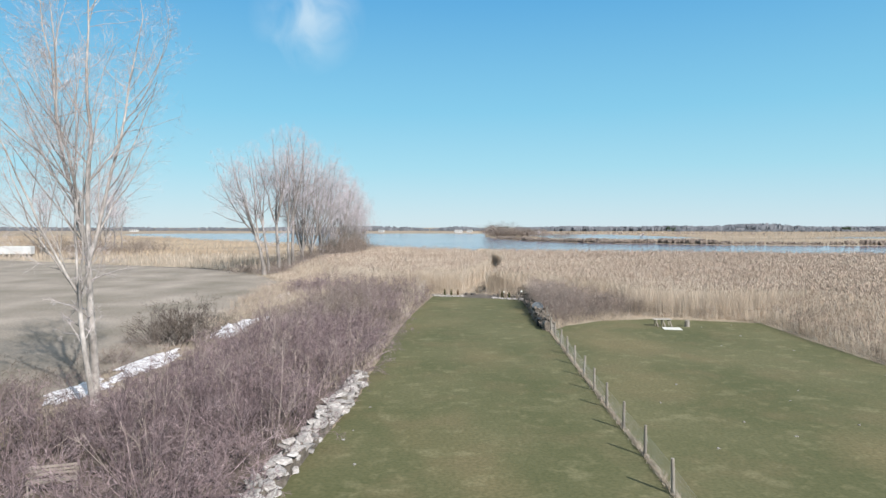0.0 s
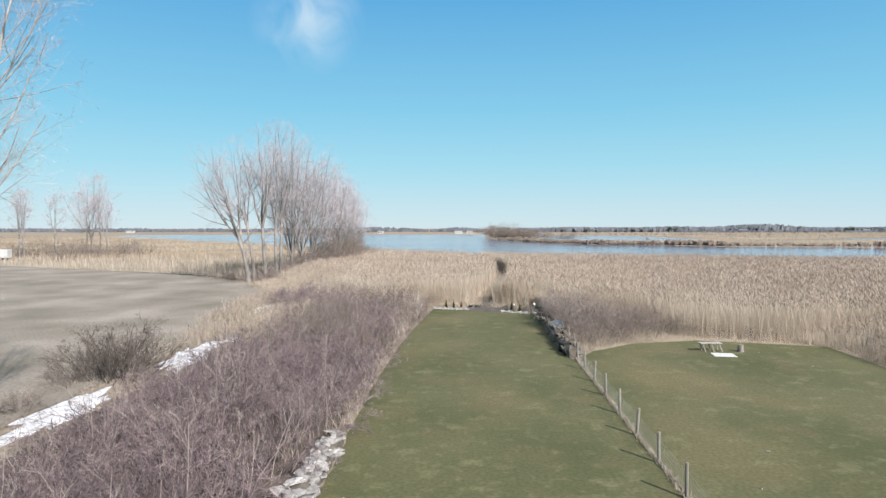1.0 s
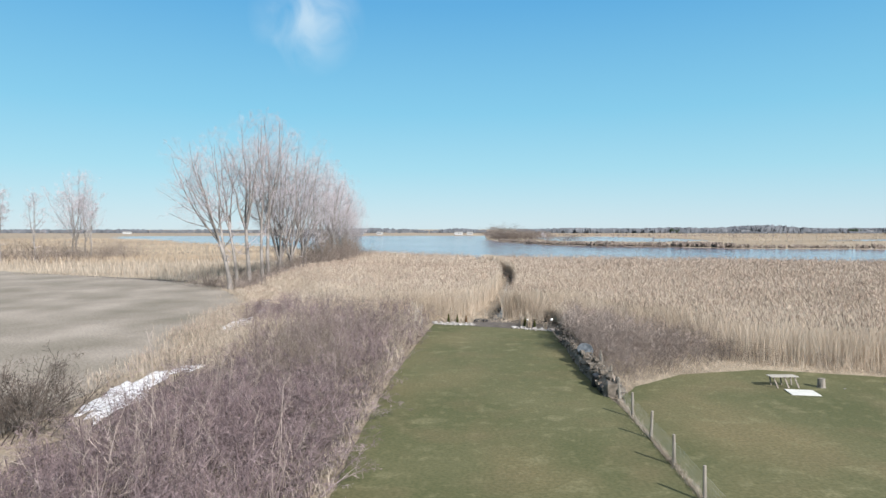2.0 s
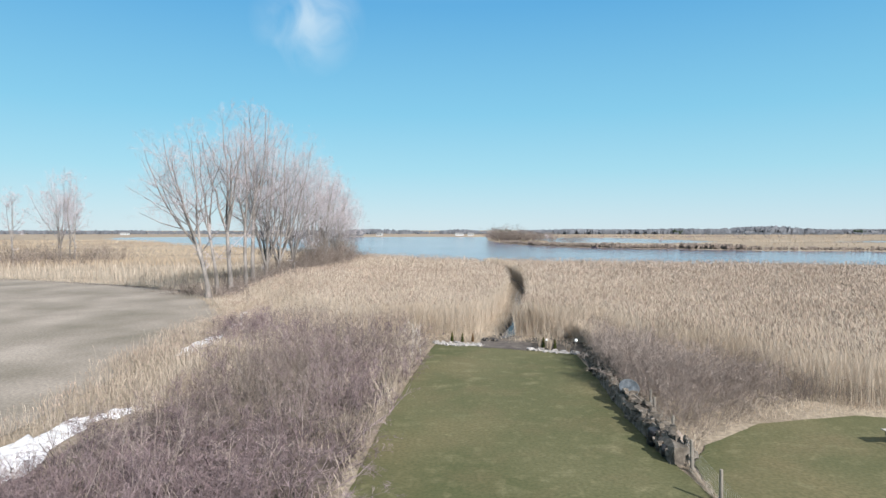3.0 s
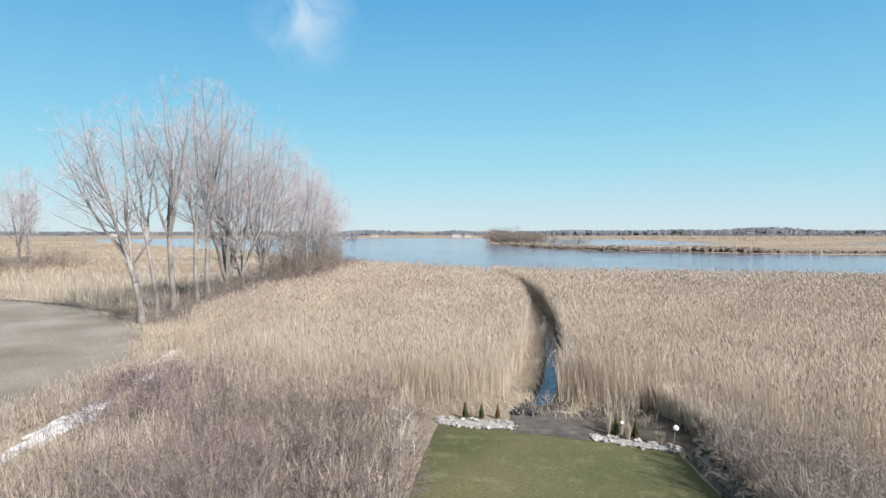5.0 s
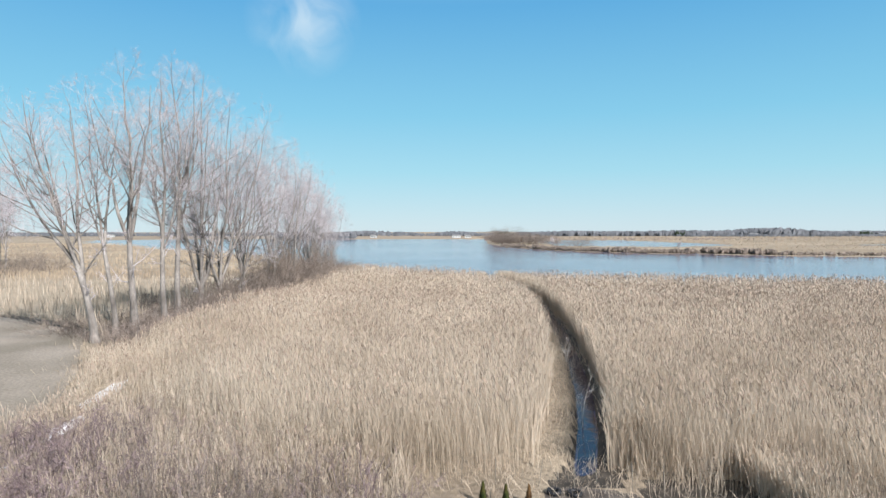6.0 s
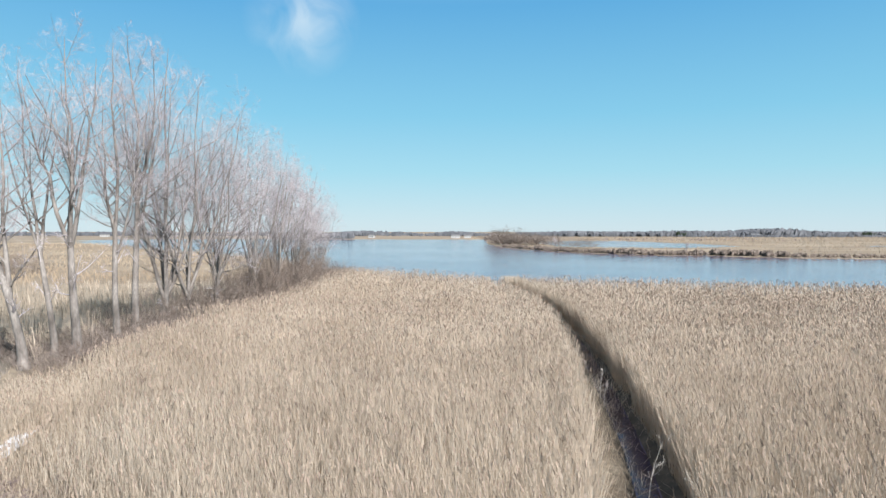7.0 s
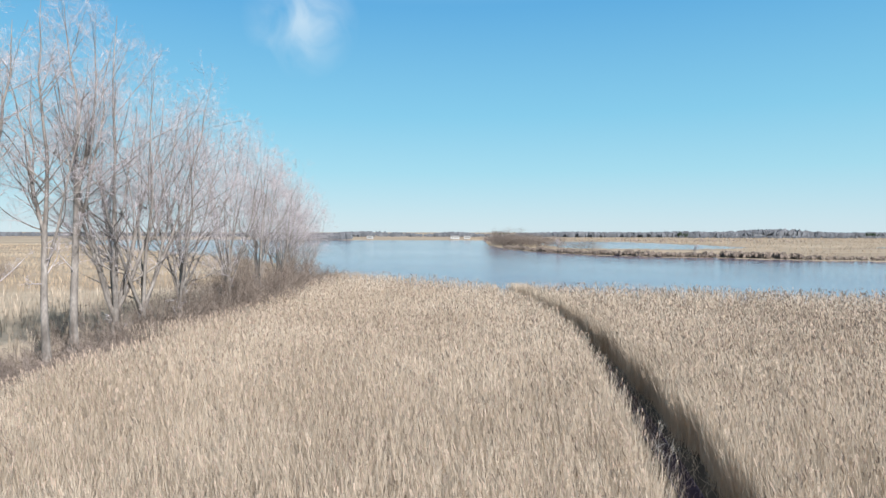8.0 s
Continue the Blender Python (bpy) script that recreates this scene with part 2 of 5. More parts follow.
def lawn_material():
    """Short winter lawn: olive green with broad fading, straw patches and fine blades."""
    m = bpy.data.materials.new("lawn_grass")
    m.use_nodes = True
    N, L = m.node_tree.nodes, m.node_tree.links
    b = N["Principled BSDF"]
    b.inputs["Roughness"].default_value = 0.9
    b.inputs["Specular IOR Level"].default_value = 0.2
    tc = N.new("ShaderNodeTexCoord")

    def field(scale, stretch, detail, lo, hi):
        mp = N.new("ShaderNodeMapping")
        mp.inputs["Scale"].default_value = stretch
        L.new(tc.outputs["Object"], mp.inputs["Vector"])
        n = N.new("ShaderNodeTexNoise")
        n.inputs["Scale"].default_value, n.inputs["Detail"].default_value = scale, detail
        L.new(mp.outputs["Vector"], n.inputs["Vector"])
        r = N.new("ShaderNodeMapRange")
        r.inputs["From Min"].default_value, r.inputs["From Max"].default_value = lo, hi
        L.new(n.outputs["Fac"], r.inputs["Value"])
        return n, r.outputs["Result"]

    def mix(a, c, fac, most):
        k = N.new("ShaderNodeMath")
        k.operation = "MULTIPLY"
        k.inputs[1].default_value = most
        L.new(fac, k.inputs[0])
        x = N.new("ShaderNodeMix")
        x.data_type = "RGBA"
        L.new(k.outputs[0], x.inputs[0])
        if isinstance(a, tuple):
            x.inputs[6].default_value = (*a, 1)
        else:
            L.new(a, x.inputs[6])
        x.inputs[7].default_value = (*c, 1)
        return x.outputs[2]

    _, broad = field(0.13, (1, 0.7, 1), 3, 0.35, 0.65)
    _, patch = field(1.3, (1.0, 0.9, 1), 5, 0.54, 0.74)
    _, thin = field(0.28, (1, 1, 1), 4, 0.5, 0.75)
    blades, fine = field(5.5, (1, 1, 1), 6, 0.36, 0.68)
    c = mix((0.071, 0.074, 0.032), (0.106, 0.1, 0.05), broad, 1.0)
    _, worn = field(0.6, (0.7, 0.9, 1), 3, 0.585, 0.70)
    _, sere = field(0.07, (1.3, 0.8, 1), 3, 0.5, 0.68)
    c = mix(c, (0.158, 0.124, 0.066), sere, 0.75)
    c = mix(c, (0.165, 0.148, 0.08), patch, 0.6)
    c = mix(c, (0.135, 0.105, 0.058), thin, 0.6)
    c = mix(c, (0.205, 0.183, 0.105), worn, 0.42)
    c = mix(c, (0.036, 0.042, 0.015), fine, 0.5)
    L.new(c, b.inputs["Base Color"])
    bp = N.new("ShaderNodeBump")
    bp.inputs["Strength"].default_value, bp.inputs["Distance"].default_value = 0.3, 0.05
    L.new(blades.outputs["Fac"], bp.inputs["Height"])
    L.new(bp.outputs["Normal"], b.inputs["Normal"])
    return m


M["lawn"] = lawn_material()


# ---- mesh tools ----
def raw_mesh(name, verts, quads=None, tris=None, mats=(), index=None):
    """A mesh from number arrays: verts (n, 3), quads (q, 4), tris (t, 3)."""
    verts = np.asarray(verts, dtype=np.float32).reshape(-1, 3)
    quads = np.zeros((0, 4), np.int32) if quads is None else np.asarray(quads, np.int32)
    tris = np.zeros((0, 3), np.int32) if tris is None else np.asarray(tris, np.int32)
    me = bpy.data.meshes.new(name)
    me.vertices.add(len(verts))
    me.vertices.foreach_set("co", verts.ravel())
    loops = np.concatenate([quads.ravel(), tris.ravel()])
    me.loops.add(len(loops))
    me.loops.foreach_set("vertex_index", loops)
    n = len(quads) + len(tris)
    me.polygons.add(n)
    starts = np.concatenate([np.arange(len(quads)) * 4, len(quads) * 4 + np.arange(len(tris)) * 3])
    me.polygons.foreach_set("loop_start", starts.astype(np.int32))
    if index is not None:
        me.polygons.foreach_set("material_index", np.asarray(index, np.int32))
    for m in mats:
        me.materials.append(m)
    me.update(calc_edges=True)
    return me


def part(name, bm, mat, parent, label=""):
    """One mesh object of a bmesh (or a ready mesh), under a thing or a part."""
    if isinstance(bm, bmesh.types.BMesh):
        me = bpy.data.meshes.new(name)
        bm.to_mesh(me)
        bm.free()
        me.materials.append(mat)
    else:
        me = bm
    ob = new(name, me)
    if parent is not None:
        ob.parent = parent
    if label:
        tagged(ob, label)
    return ob


def thing(name, m, label, category, group="", kind=""):
    ob = new(name)
    ob.matrix_world = m
    return tagged(ob, label, category, group, kind)


def box(bm, size, m=None, bevel=0.0):
    """Adds a box of that size, centred at m, to bm."""
    made = bmesh.ops.create_cube(bm, size=1.0, matrix=(m or Matrix()) @ Matrix.Diagonal((*size, 1)))
    if bevel:
        edges = list({e for v in made["verts"] for e in v.link_edges})
        bmesh.ops.bevel(bm, geom=edges, offset=bevel, segments=1, affect="EDGES")
    return bm


def rod(bm, a, b, r0, r1=None, sides=8):
    """Adds a tapered round bar from a to b."""
    a, b = Vector(a), Vector(b)
    m = Matrix.Translation((a + b) / 2) @ (b - a).to_track_quat("Z", "Y").to_matrix().to_4x4()
    bmesh.ops.create_cone(bm, cap_ends=True, segments=sides, radius1=r0, radius2=r0 if r1 is None else r1, depth=(b - a).length, matrix=m)
    return bm


def unit(v):
    return v / np.maximum(np.linalg.norm(v, axis=-1, keepdims=True), 1e-9)


def strips(P, W, S):
    """Flat tapered strips along the lines P (n, k, 3), half widths W (n, k), sideways S (n, 3): verts, quads."""
    n, k = P.shape[:2]
    off = S[:, None, :] * W[:, :, None]
    V = np.stack([P - off, P + off], 2).reshape(-1, 3)
    i = (np.arange(n)[:, None] * 2 * k + np.arange(k - 1)[None] * 2).ravel()
    return V, np.stack([i, i + 1, i + 3, i + 2], 1)


def tubes(P, R, sides):
    """Tapered tubes along the lines P (n, k, 3) with radii R (n, k): verts, quads."""
    n, k = P.shape[:2]
    T = unit(np.gradient(P, axis=1))
    ref = np.where(np.abs(T[:, :1, 2:3]) > 0.9, np.array([1.0, 0, 0]), np.array([0, 0, 1.0]))
    A = unit(np.cross(T, np.broadcast_to(ref, T.shape)))
    B = np.cross(T, A)
    a = np.arange(sides) * 2 * np.pi / sides
    V = P[:, :, None] + R[:, :, None, None] * (A[:, :, None] * np.cos(a)[:, None] + B[:, :, None] * np.sin(a)[:, None])
    base = (np.arange(n)[:, None, None] * k + np.arange(k - 1)[None, :, None]) * sides
    j = np.arange(sides)[None, None]
    j2 = (j + 1) % sides
    q = np.stack([base + j, base + j2, base + sides + j2, base + sides + j], -1).reshape(-1, 4)
    return V.reshape(-1, 3), q


def sprout(P, R, n, lo, hi, ang, reach, up, wob, k, g, thin=0.55):
    """n side shoots from each line of P: new lines (m, k, 3) and radii."""
    N, K = P.shape[:2]
    t = g.uniform(lo, hi, (N, n)) * (K - 1)
    i = np.minimum(t.astype(int), K - 2)
    f = (t - i)[..., None]
    row = np.arange(N)[:, None]
    p = P[row, i] * (1 - f) + P[row, i + 1] * f
    r = (R[row, i] * (1 - f[..., 0]) + R[row, i + 1] * f[..., 0]) * thin
    tan = unit(P[row, i + 1] - P[row, i])
    length = np.linalg.norm(np.diff(P, axis=1), axis=2).sum(1)[:, None]
    perp = unit(np.cross(tan, g.normal(size=tan.shape)))
    a = np.radians(g.normal(ang, ang * 0.25, (N, n)))[..., None]
    d = unit(tan * np.cos(a) + perp * np.sin(a))
    L = length * reach * g.uniform(0.6, 1.25, (N, n)) * (1.15 - 0.55 * t / (K - 1))
    d, p, r, L = d.reshape(-1, 3), p.reshape(-1, 3), r.ravel(), L.ravel()
    out = [p]
    for s in range(k - 1):
        d = unit(d + np.array([0, 0, up]) + g.normal(size=d.shape) * wob)
        p = p + d * (L / (k - 1))[:, None]
        out.append(p)
    return np.stack(out, 1), r[:, None] * np.linspace(1, 0.35, k)[None]


def inside(poly, x, y):
    """Which of the points lie in the polygon."""
    hit = np.zeros(np.shape(x), bool)
    n = len(poly)
    for i in range(n):
        (x0, y0), (x1, y1) = poly[i], poly[(i + 1) % n]
        if y0 != y1:
            hit ^= ((y0 > y) != (y1 > y)) & (x < (x1 - x0) * (y - y0) / (y1 - y0) + x0)
    return hit


def wavy(x, y, s, seed=0.0):
    """A cheap smooth wave field between -1 and 1."""
    return (np.sin(x / s + 1.7 * np.sin(y / s * 0.7 + seed)) + np.sin(y / s * 1.3 + 1.3 * np.sin(x / s * 0.9 + seed * 2)) + np.sin((x + y) / s * 0.61 + seed * 3)) / 3


# ---- plan ----
WATER = -0.5
DITCH = [(3.5, 96), (5.6, 100), (7.4, 107), (9.2, 116), (10.7, 126), (12.0, 136), (13.5, 150), (14.3, 168), (13.4, 185), (10.5, 200), (8, 215)]


def ditch_x(y):
    return np.interp(y, [p[1] for p in DITCH], [p[0] for p in DITCH])


LAKE = [(-60, 335), (-45, 285), (-27, 246), (-19, 229), (-8, 217), (2, 208), (12, 200), (26, 196), (40, 191), (56, 186), (75, 180), (100, 172), (135, 160), (190, 140), (300, 110),
        (700, 60), (1600, 40), (1600, 240), (600, 300), (300, 335), (190, 352), (160, 362), (142, 374), (128, 389), (103, 397), (76, 427), (59, 469), (45, 540), (42, 640), (55, 830), (58, 890),
        (-60, 890), (-180, 915), (-320, 900), (-420, 860), (-330, 680), (-260, 600), (-180, 485), (-130, 440)]
LAGOON = [(92, 560), (135, 535), (170, 522), (226, 560), (232, 600), (222, 690), (206, 800), (108, 800), (96, 700)]
LAGOON_B = [(330, 560), (520, 520), (700, 560), (520, 610), (380, 600)]
REEDBED = [(-3, 98), (-12, 98.5), (-17, 103.5), (-21.6, 110), (-24.8, 117), (-28.5, 125), (-32, 131.5), (-32.5, 138), (-30.5, 146), (-28.5, 155), (-27, 165), (-27, 190), (-27, 215), (-24, 236), (-17, 230), (-7, 218), (2, 209), (12, 201), (26, 197),
           (40, 192), (56, 187), (75, 181), (100, 173), (135, 161), (190, 141), (190, 70), (140, 45), (80, 30), (34.2, 28), (33.8, 47), (34.0, 58), (34.8, 67.6), (31, 70), (24.8, 72.2), (23.0, 74.6), (21.5, 80),
           (17, 84), (13.5, 85.5), (13.2, 90), (12.8, 94.5), (11.4, 97), (8.8, 97.6), (4, 98)]
LAWN = [(-9.5, -70), (-6.6, 24), (-5.9, 31.3), (-5.2, 38), (-5.1, 45), (-4.9, 55), (-4.2, 68), (-3.1, 80), (-1.9, 91), (-1.4, 94.3), (2.8, 93.3), (7.2, 91.6), (11.1, 89.4), (10.75, 78), (10.3, 66), (10.4, 62),
        (10.5, 59.3), (9.9, 46), (9.2, 29), (6.3, -70)]
LAWN_B = [(6.36, -70), (9.25, 29), (9.95, 46), (10.6, 60), (11.2, 63.5), (12.8, 66), (17.3, 69.6), (23.9, 71.2), (30.6, 69.2), (34.3, 67.8), (33.6, 58.6), (33.3, 47), (33.0, -70)]
FIELD = [(-240, -70), (-26, -70), (-24.5, 20), (-24.3, 40), (-23.8, 60), (-24.6, 75), (-25.3, 84), (-25.8, 98), (-28, 112), (-32.5, 122), (-39, 134.5), (-44, 145), (-60.7, 157.5), (-78, 166), (-94, 173), (-120, 187), (-150, 197), (-240, 205)]

DRIFTS = ((-23.2, 40.0, 2.6, 6.0, 0), (-22.4, 48.0, 3.0, 12.0, 4), (-21.4, 64.6, 2.7, 12.5, 4), (-20.3, 71.6, 1.6, 3.2, -30), (-23.7, 94.2, 2.1, 11.5, 2), (-26.1, 114.5, 1.4, 8.0, 8), (-24.4, 106.5, 1.0, 5.0, 6))
THICKET = [(-22, 6), (-16, -4), (-10.0, -2), (-7.6, 24), (-6.9, 31.3), (-6.4, 38), (-5.9, 45), (-5.6, 55), (-4.9, 68), (-4.2, 78), (-8, 84), (-14, 84), (-17.5, 76), (-19.5, 66), (-20.3, 60), (-20.5, 40), (-21, 25)]


def on_drift(x, y, pad):
    hit = np.zeros(np.shape(x), bool)
    for a, b, w, l, turn in DRIFTS:
        hit |= ((x - a) / (w / 2 + pad)) ** 2 + ((y - b) / (l / 2 + pad)) ** 2 < 1.0
    return hit


def coords(lo, hi, fine_lo, fine_hi, step, growth):
    mid = list(np.arange(fine_lo, fine_hi, step))
    up, s = [fine_hi], step
    while up[-1] < hi:
        s *= growth
        up.append(up[-1] + s)
    down, s = [fine_lo - step], step
    while down[-1] > lo:
        s *= growth
        down.append(down[-1] - s)
    return np.array(down[::-1] + mid + up)


def ground_height(x, y):
    h = 0.05 * wavy(x, y, 9) - 0.03
    wet = inside(LAKE, x, y) | inside(LAGOON, x, y) | inside(LAGOON_B, x, y)
    h = np.where(wet, -1.4, h)
    h = np.where((y > 285) & ~wet, -0.38, h)
    flat = inside(LAWN, x, y) | inside(LAWN_B, x, y) | inside(FIELD, x, y)
    h = np.where(flat, -0.06, h)
    d = np.abs(x - ditch_x(y) - 0.2)
    cut = -0.85 * np.clip(1.4 - d / 0.75, 0, 1)
    h = np.where((y > 98.5) & (y < 206), h + cut * np.clip((y - 98.5) / 2, 0, 1), h)
    return h


def build_ground():
    xs = coords(-2600, 2600, -2, 24, 0.5, 1.045)
    ys = coords(-400, 3500, 86, 208, 1.0, 1.035)
    X, Y = np.meshgrid(xs, ys)
    Z = ground_height(X, Y)
    nx, ny = len(xs), len(ys)
    V = np.stack([X, Y, Z], -1).reshape(-1, 3)
    i = (np.arange(ny - 1)[:, None] * nx + np.arange(nx - 1)[None]).ravel()
    cx, cy = V[i, 0] + 0.3, V[i, 1] + 0.4
    mud_shade = ((cy > 97) & (cy < 206) & (cx - ditch_x(cy) > -0.6) & (cx - ditch_x(cy) < 2.6)).astype(np.int32)
    mud_shade[(cx < -38) & (cy > 132)] = 2
    mud_shade[(cx < -38) & (cy + 18 * wavy(cx, cy, 31, 4) > 225)] = 3
    mud_shade[(cy > 285) & (cx > -30)] = 3
    # nook at the lawn end: dark colour painted in for the reeds' shadow
    mud_shade |= inside([(7.6, 92), (11.3, 90), (11.5, 82), (13.6, 82), (14.2, 97), (10, 99.5), (7.5, 97)], cx, cy)
    me = raw_mesh("ground", V, np.stack([i, i + 1, i + nx + 1, i + nx], 1), mats=[M["litter"], M["mud_shade"], M["pale_ground"], M["marsh_ground"]], index=mud_shade)
    me.polygons.foreach_set("use_smooth", np.ones(len(me.polygons), bool))
    tagged(new("ground", me), "flat marshy ground with brown plant litter", "ground", kind="structure")


build_ground()


def sheet(name, poly, z, mat, label, category, fray=0.12, step=0.7):
    """A level sheet with a slightly frayed outline, gridded inside its thickness."""
    pts = []
    n = len(poly)
    for i in range(n):
        a, b = Vector((*poly[i], 0)), Vector((*poly[(i + 1) % n], 0))
        k = max(1, min(120, int((b - a).length / step)))
        for j in range(k):
            p = a.lerp(b, j / k)
            s = (b - a).normalized()
            d = fray * (noise.noise(p * 0.9) + 0.6 * noise.noise(p * 2.7))
            pts.append((p.x - s.y * d, p.y + s.x * d))
    bm = bmesh.new()
    vs = [bm.verts.new((x, y, z)) for x, y in pts]
    es = [bm.edges.new((vs[i], vs[(i + 1) % len(vs)])) for i in range(len(vs))]
    bmesh.ops.triangle_fill(bm, use_beauty=True, use_dissolve=False, edges=es)
    bmesh.ops.recalc_face_normals(bm, faces=bm.faces)
    if bm.faces and sum(f.normal.z for f in bm.faces) < 0:
        bmesh.ops.reverse_faces(bm, faces=bm.faces)
    ob = part(name, bm, mat, None)
    return tagged(ob, label, category, kind="structure")


sheet("lawn", LAWN, 0.0, M["lawn"], "mown green lawn strip with yellowish patches", "lawn")
sheet("lawn", LAWN_B, 0.0, M["lawn"], "wide mown green lawn beyond the wire fence", "lawn")
sheet("field", FIELD, 0.0, M["field"], "mown field of grey-brown dead grass", "field", fray=0.5, step=1.5)
sheet("thicket_floor", THICKET, 0.015, M["litter_shade"], "leaf litter under the thicket, darkened for shade", "ground", fray=0.6, step=0.8)
sheet("soil_patch", [(2.9, 92.6), (4.5, 92.2), (7.2, 91.2), (8.0, 94), (7.2, 96.3), (5, 97.2), (3.2, 96.6)], 0.02, M["dirt"], "bare dark soil patch at the end of the lawn", "soil", fray=0.3, step=0.4)

# narrow dark sheet following the field's far edge
sheet("dark_strip", [(-40.5, 138.5), (-43.2, 142.4), (-50, 147.4), (-60, 154.6), (-72, 160.8), (-90, 170.2), (-72, 161.8), (-60, 156.6), (-50, 149.9), (-43.5, 144.6), (-40, 139.8)], 0.02, M["dirt"], "dark strip along the edge of the field", "soil", fray=0.35, step=0.8)

bm = bmesh.new()
bmesh.ops.create_grid(bm, x_segments=2, y_segments=2, size=3000, matrix=Matrix.Translation((0, 500, WATER)))
tagged(part("water", bm, M["water"], None), "blue lake water ruffled by a light wind", "water", kind="structure")


bm = bmesh.new()
last = None
for i in range(56):
    y = 98.8 + i * 2.0
    c = float(ditch_x(y)) + 0.2
    w = (0.6 + 0.12 * math.sin(y * 0.9)) * min(1.0, 0.35 + (y - 98.8) / 5)
    row = (bm.verts.new((c - w, y, WATER + 0.03)), bm.verts.new((c + w, y, WATER + 0.03)))
    if last:
        bm.faces.new((last[0], last[1], row[1], row[0]))
    last = row
tagged(part("ditch_water", bm, M["ditch_water"], None), "dark still water in the narrow ditch", "water", kind="structure")


# ---- reeds and grasses ----
def reeds(name, x, y, h, width, g, label, plume=True, leaves=3, lean=0.10, mats=("reed", "plume"), z0=None):
    """Upright dry stems with leaves and drooping plumes, as one mass."""
    n = len(x)
    z = np.full(n, -0.1) if z0 is None else z0
    base = np.stack([x, y, z], 1)
    a = g.uniform(0, 2 * np.pi, n)
    tilt = np.abs(g.normal(0, lean, n))
    d = np.stack([np.cos(a) * tilt - 0.03, np.sin(a) * tilt + 0.02, np.ones(n)], 1)
    mid, top = base + d * (h * 0.55)[:, None], base + d * h[:, None] + np.stack([np.cos(a), np.sin(a), a * 0], 1) * (0.08 * h)[:, None]
    s = g.uniform(0, 2 * np.pi, n)
    S = np.stack([np.cos(s), np.sin(s), s * 0], 1)
    V, Q = strips(np.stack([base, mid, top], 1), np.stack([width * 0.7, width, width * 0.5], 1), S)
    vs, qs, idx = [V], [Q], [np.zeros(len(Q), np.int32)]
    count = len(V)
    for _ in range(leaves):
        f = g.uniform(0.3, 0.9, n)[:, None]
        p = base * (1 - f) + top * f
        b = g.uniform(0, 2 * np.pi, n)
        out = np.stack([np.cos(b), np.sin(b), b * 0], 1)
        L = (h * g.uniform(0.14, 0.28, n))[:, None]
        q = p + out * L * 0.45 + np.array([0, 0, 1.0]) * L * g.uniform(0.3, 0.95, n)[:, None]
        V, Q = strips(np.stack([p, q], 1), np.stack([width * 1.0, width * 0.25], 1), np.stack([-np.sin(b), np.cos(b), b * 0], 1))
        vs.append(V), qs.append(Q + count), idx.append(np.zeros(len(Q), np.int32))
        count += len(V)
    if plume:
        pick = g.random(n) < 0.42 + 0.2 * np.clip((x - 12) / 25, 0, 1)
        p, hh, ww, aa = top[pick], h[pick], width[pick], a[pick]
        m = len(p)
        out = np.stack([np.cos(aa) * 0.5 - 0.25, np.sin(aa) * 0.5 + 0.15, aa * 0], 1)
        L = g.uniform(0.15, 0.27, m)[:, None] * np.clip(hh / 3.2, 0.7, 1.6)[:, None]
        end = p + np.array([0, 0, 0.85]) * L + out * L * 0.7
        b = g.uniform(0, 2 * np.pi, m)
        V, Q = strips(np.stack([p - np.array([0, 0, 0.06]), end], 1), np.stack([ww * 1.6, ww * 2.0], 1), np.stack([np.cos(b), np.sin(b), b * 0], 1))
        vs.append(V), qs.append(Q + count), idx.append(np.ones(len(Q), np.int32))
        count += len(V)
    me = raw_mesh(name, np.concatenate(vs), np.concatenate(qs), mats=[M[k] for k in mats], index=np.concatenate(idx))
    return tagged(new(name, me), label, "reeds" if plume else "grass", kind="stuff")


def scatter(n, x0, x1, y0, y1, g):
    return g.uniform(x0, x1, n), g.uniform(y0, y1, n)


def in_ditch(x, y, pad=0.0):
    d = x - ditch_x(y)
    return (y > 95) & (y < 212) & (d > -np.interp(y, [95, 104, 135, 160], [2.9, 2.6, 2.3, 1.9]) - pad) & (d < np.interp(y, [104, 118, 160], [1.75, 1.35, 1.1]) + pad)


g = np.random.default_rng(11)
x, y = scatter(1150000, -40, 190, 28, 240, g)
far = np.clip((y - 120) / 60, 0, 1)
far = np.maximum(far, 0.75 * np.clip((x - 30) / 50, 0, 1))
keep = inside(REEDBED, x + (0.5 + 0.9 * (x < -12)) * wavy(x, y, 1.7) + np.where(x < -12, g.normal(0, 0.9, len(x)), 0), y + 0.6 * wavy(y, x, 2.1)) & ~in_ditch(x, y, 0.25 * wavy(y, x, 1.1, 2)) & (g.random(len(x)) < (0.95 - 0.75 * far) * np.where(x > 0.74 * y + 8, 0.3, 1.0))
x, y, far = x[keep], y[keep], far[keep]
h = 3.35 + 0.22 * wavy(x, y, 9) + 0.10 * wavy(x, y, 2.3, 1) + g.normal(0, 0.22, len(x)) - 0.35 * np.clip((y - 150) / 40, 0, 1)
# the bed thins and drops towards the field
west = x - np.interp(y, [98, 103.5, 110, 117, 125, 131.5, 138, 146, 155], [-14, -17, -21.6, -24.8, -28.5, -32, -32.5, -30.5, -28.5])
slope = np.where((y > 98) & (y < 150), np.clip((west + 1.2 + 1.1 * wavy(x, y, 3.1, 5)) / 6.5, 0, 1), 1.0)
h = h * (0.42 + 0.58 * slope)
h = np.where((x > 12) & (x < 15.5) & (y > 84) & (y < 97), h * 0.66, h)
east = np.clip((x - 33.6 + 0.8 * wavy(x, y, 2.2, 12)) / 9, 0, 1)
h = np.where((x > 32) & (y < 70), h * (0.36 + 0.64 * east), h)
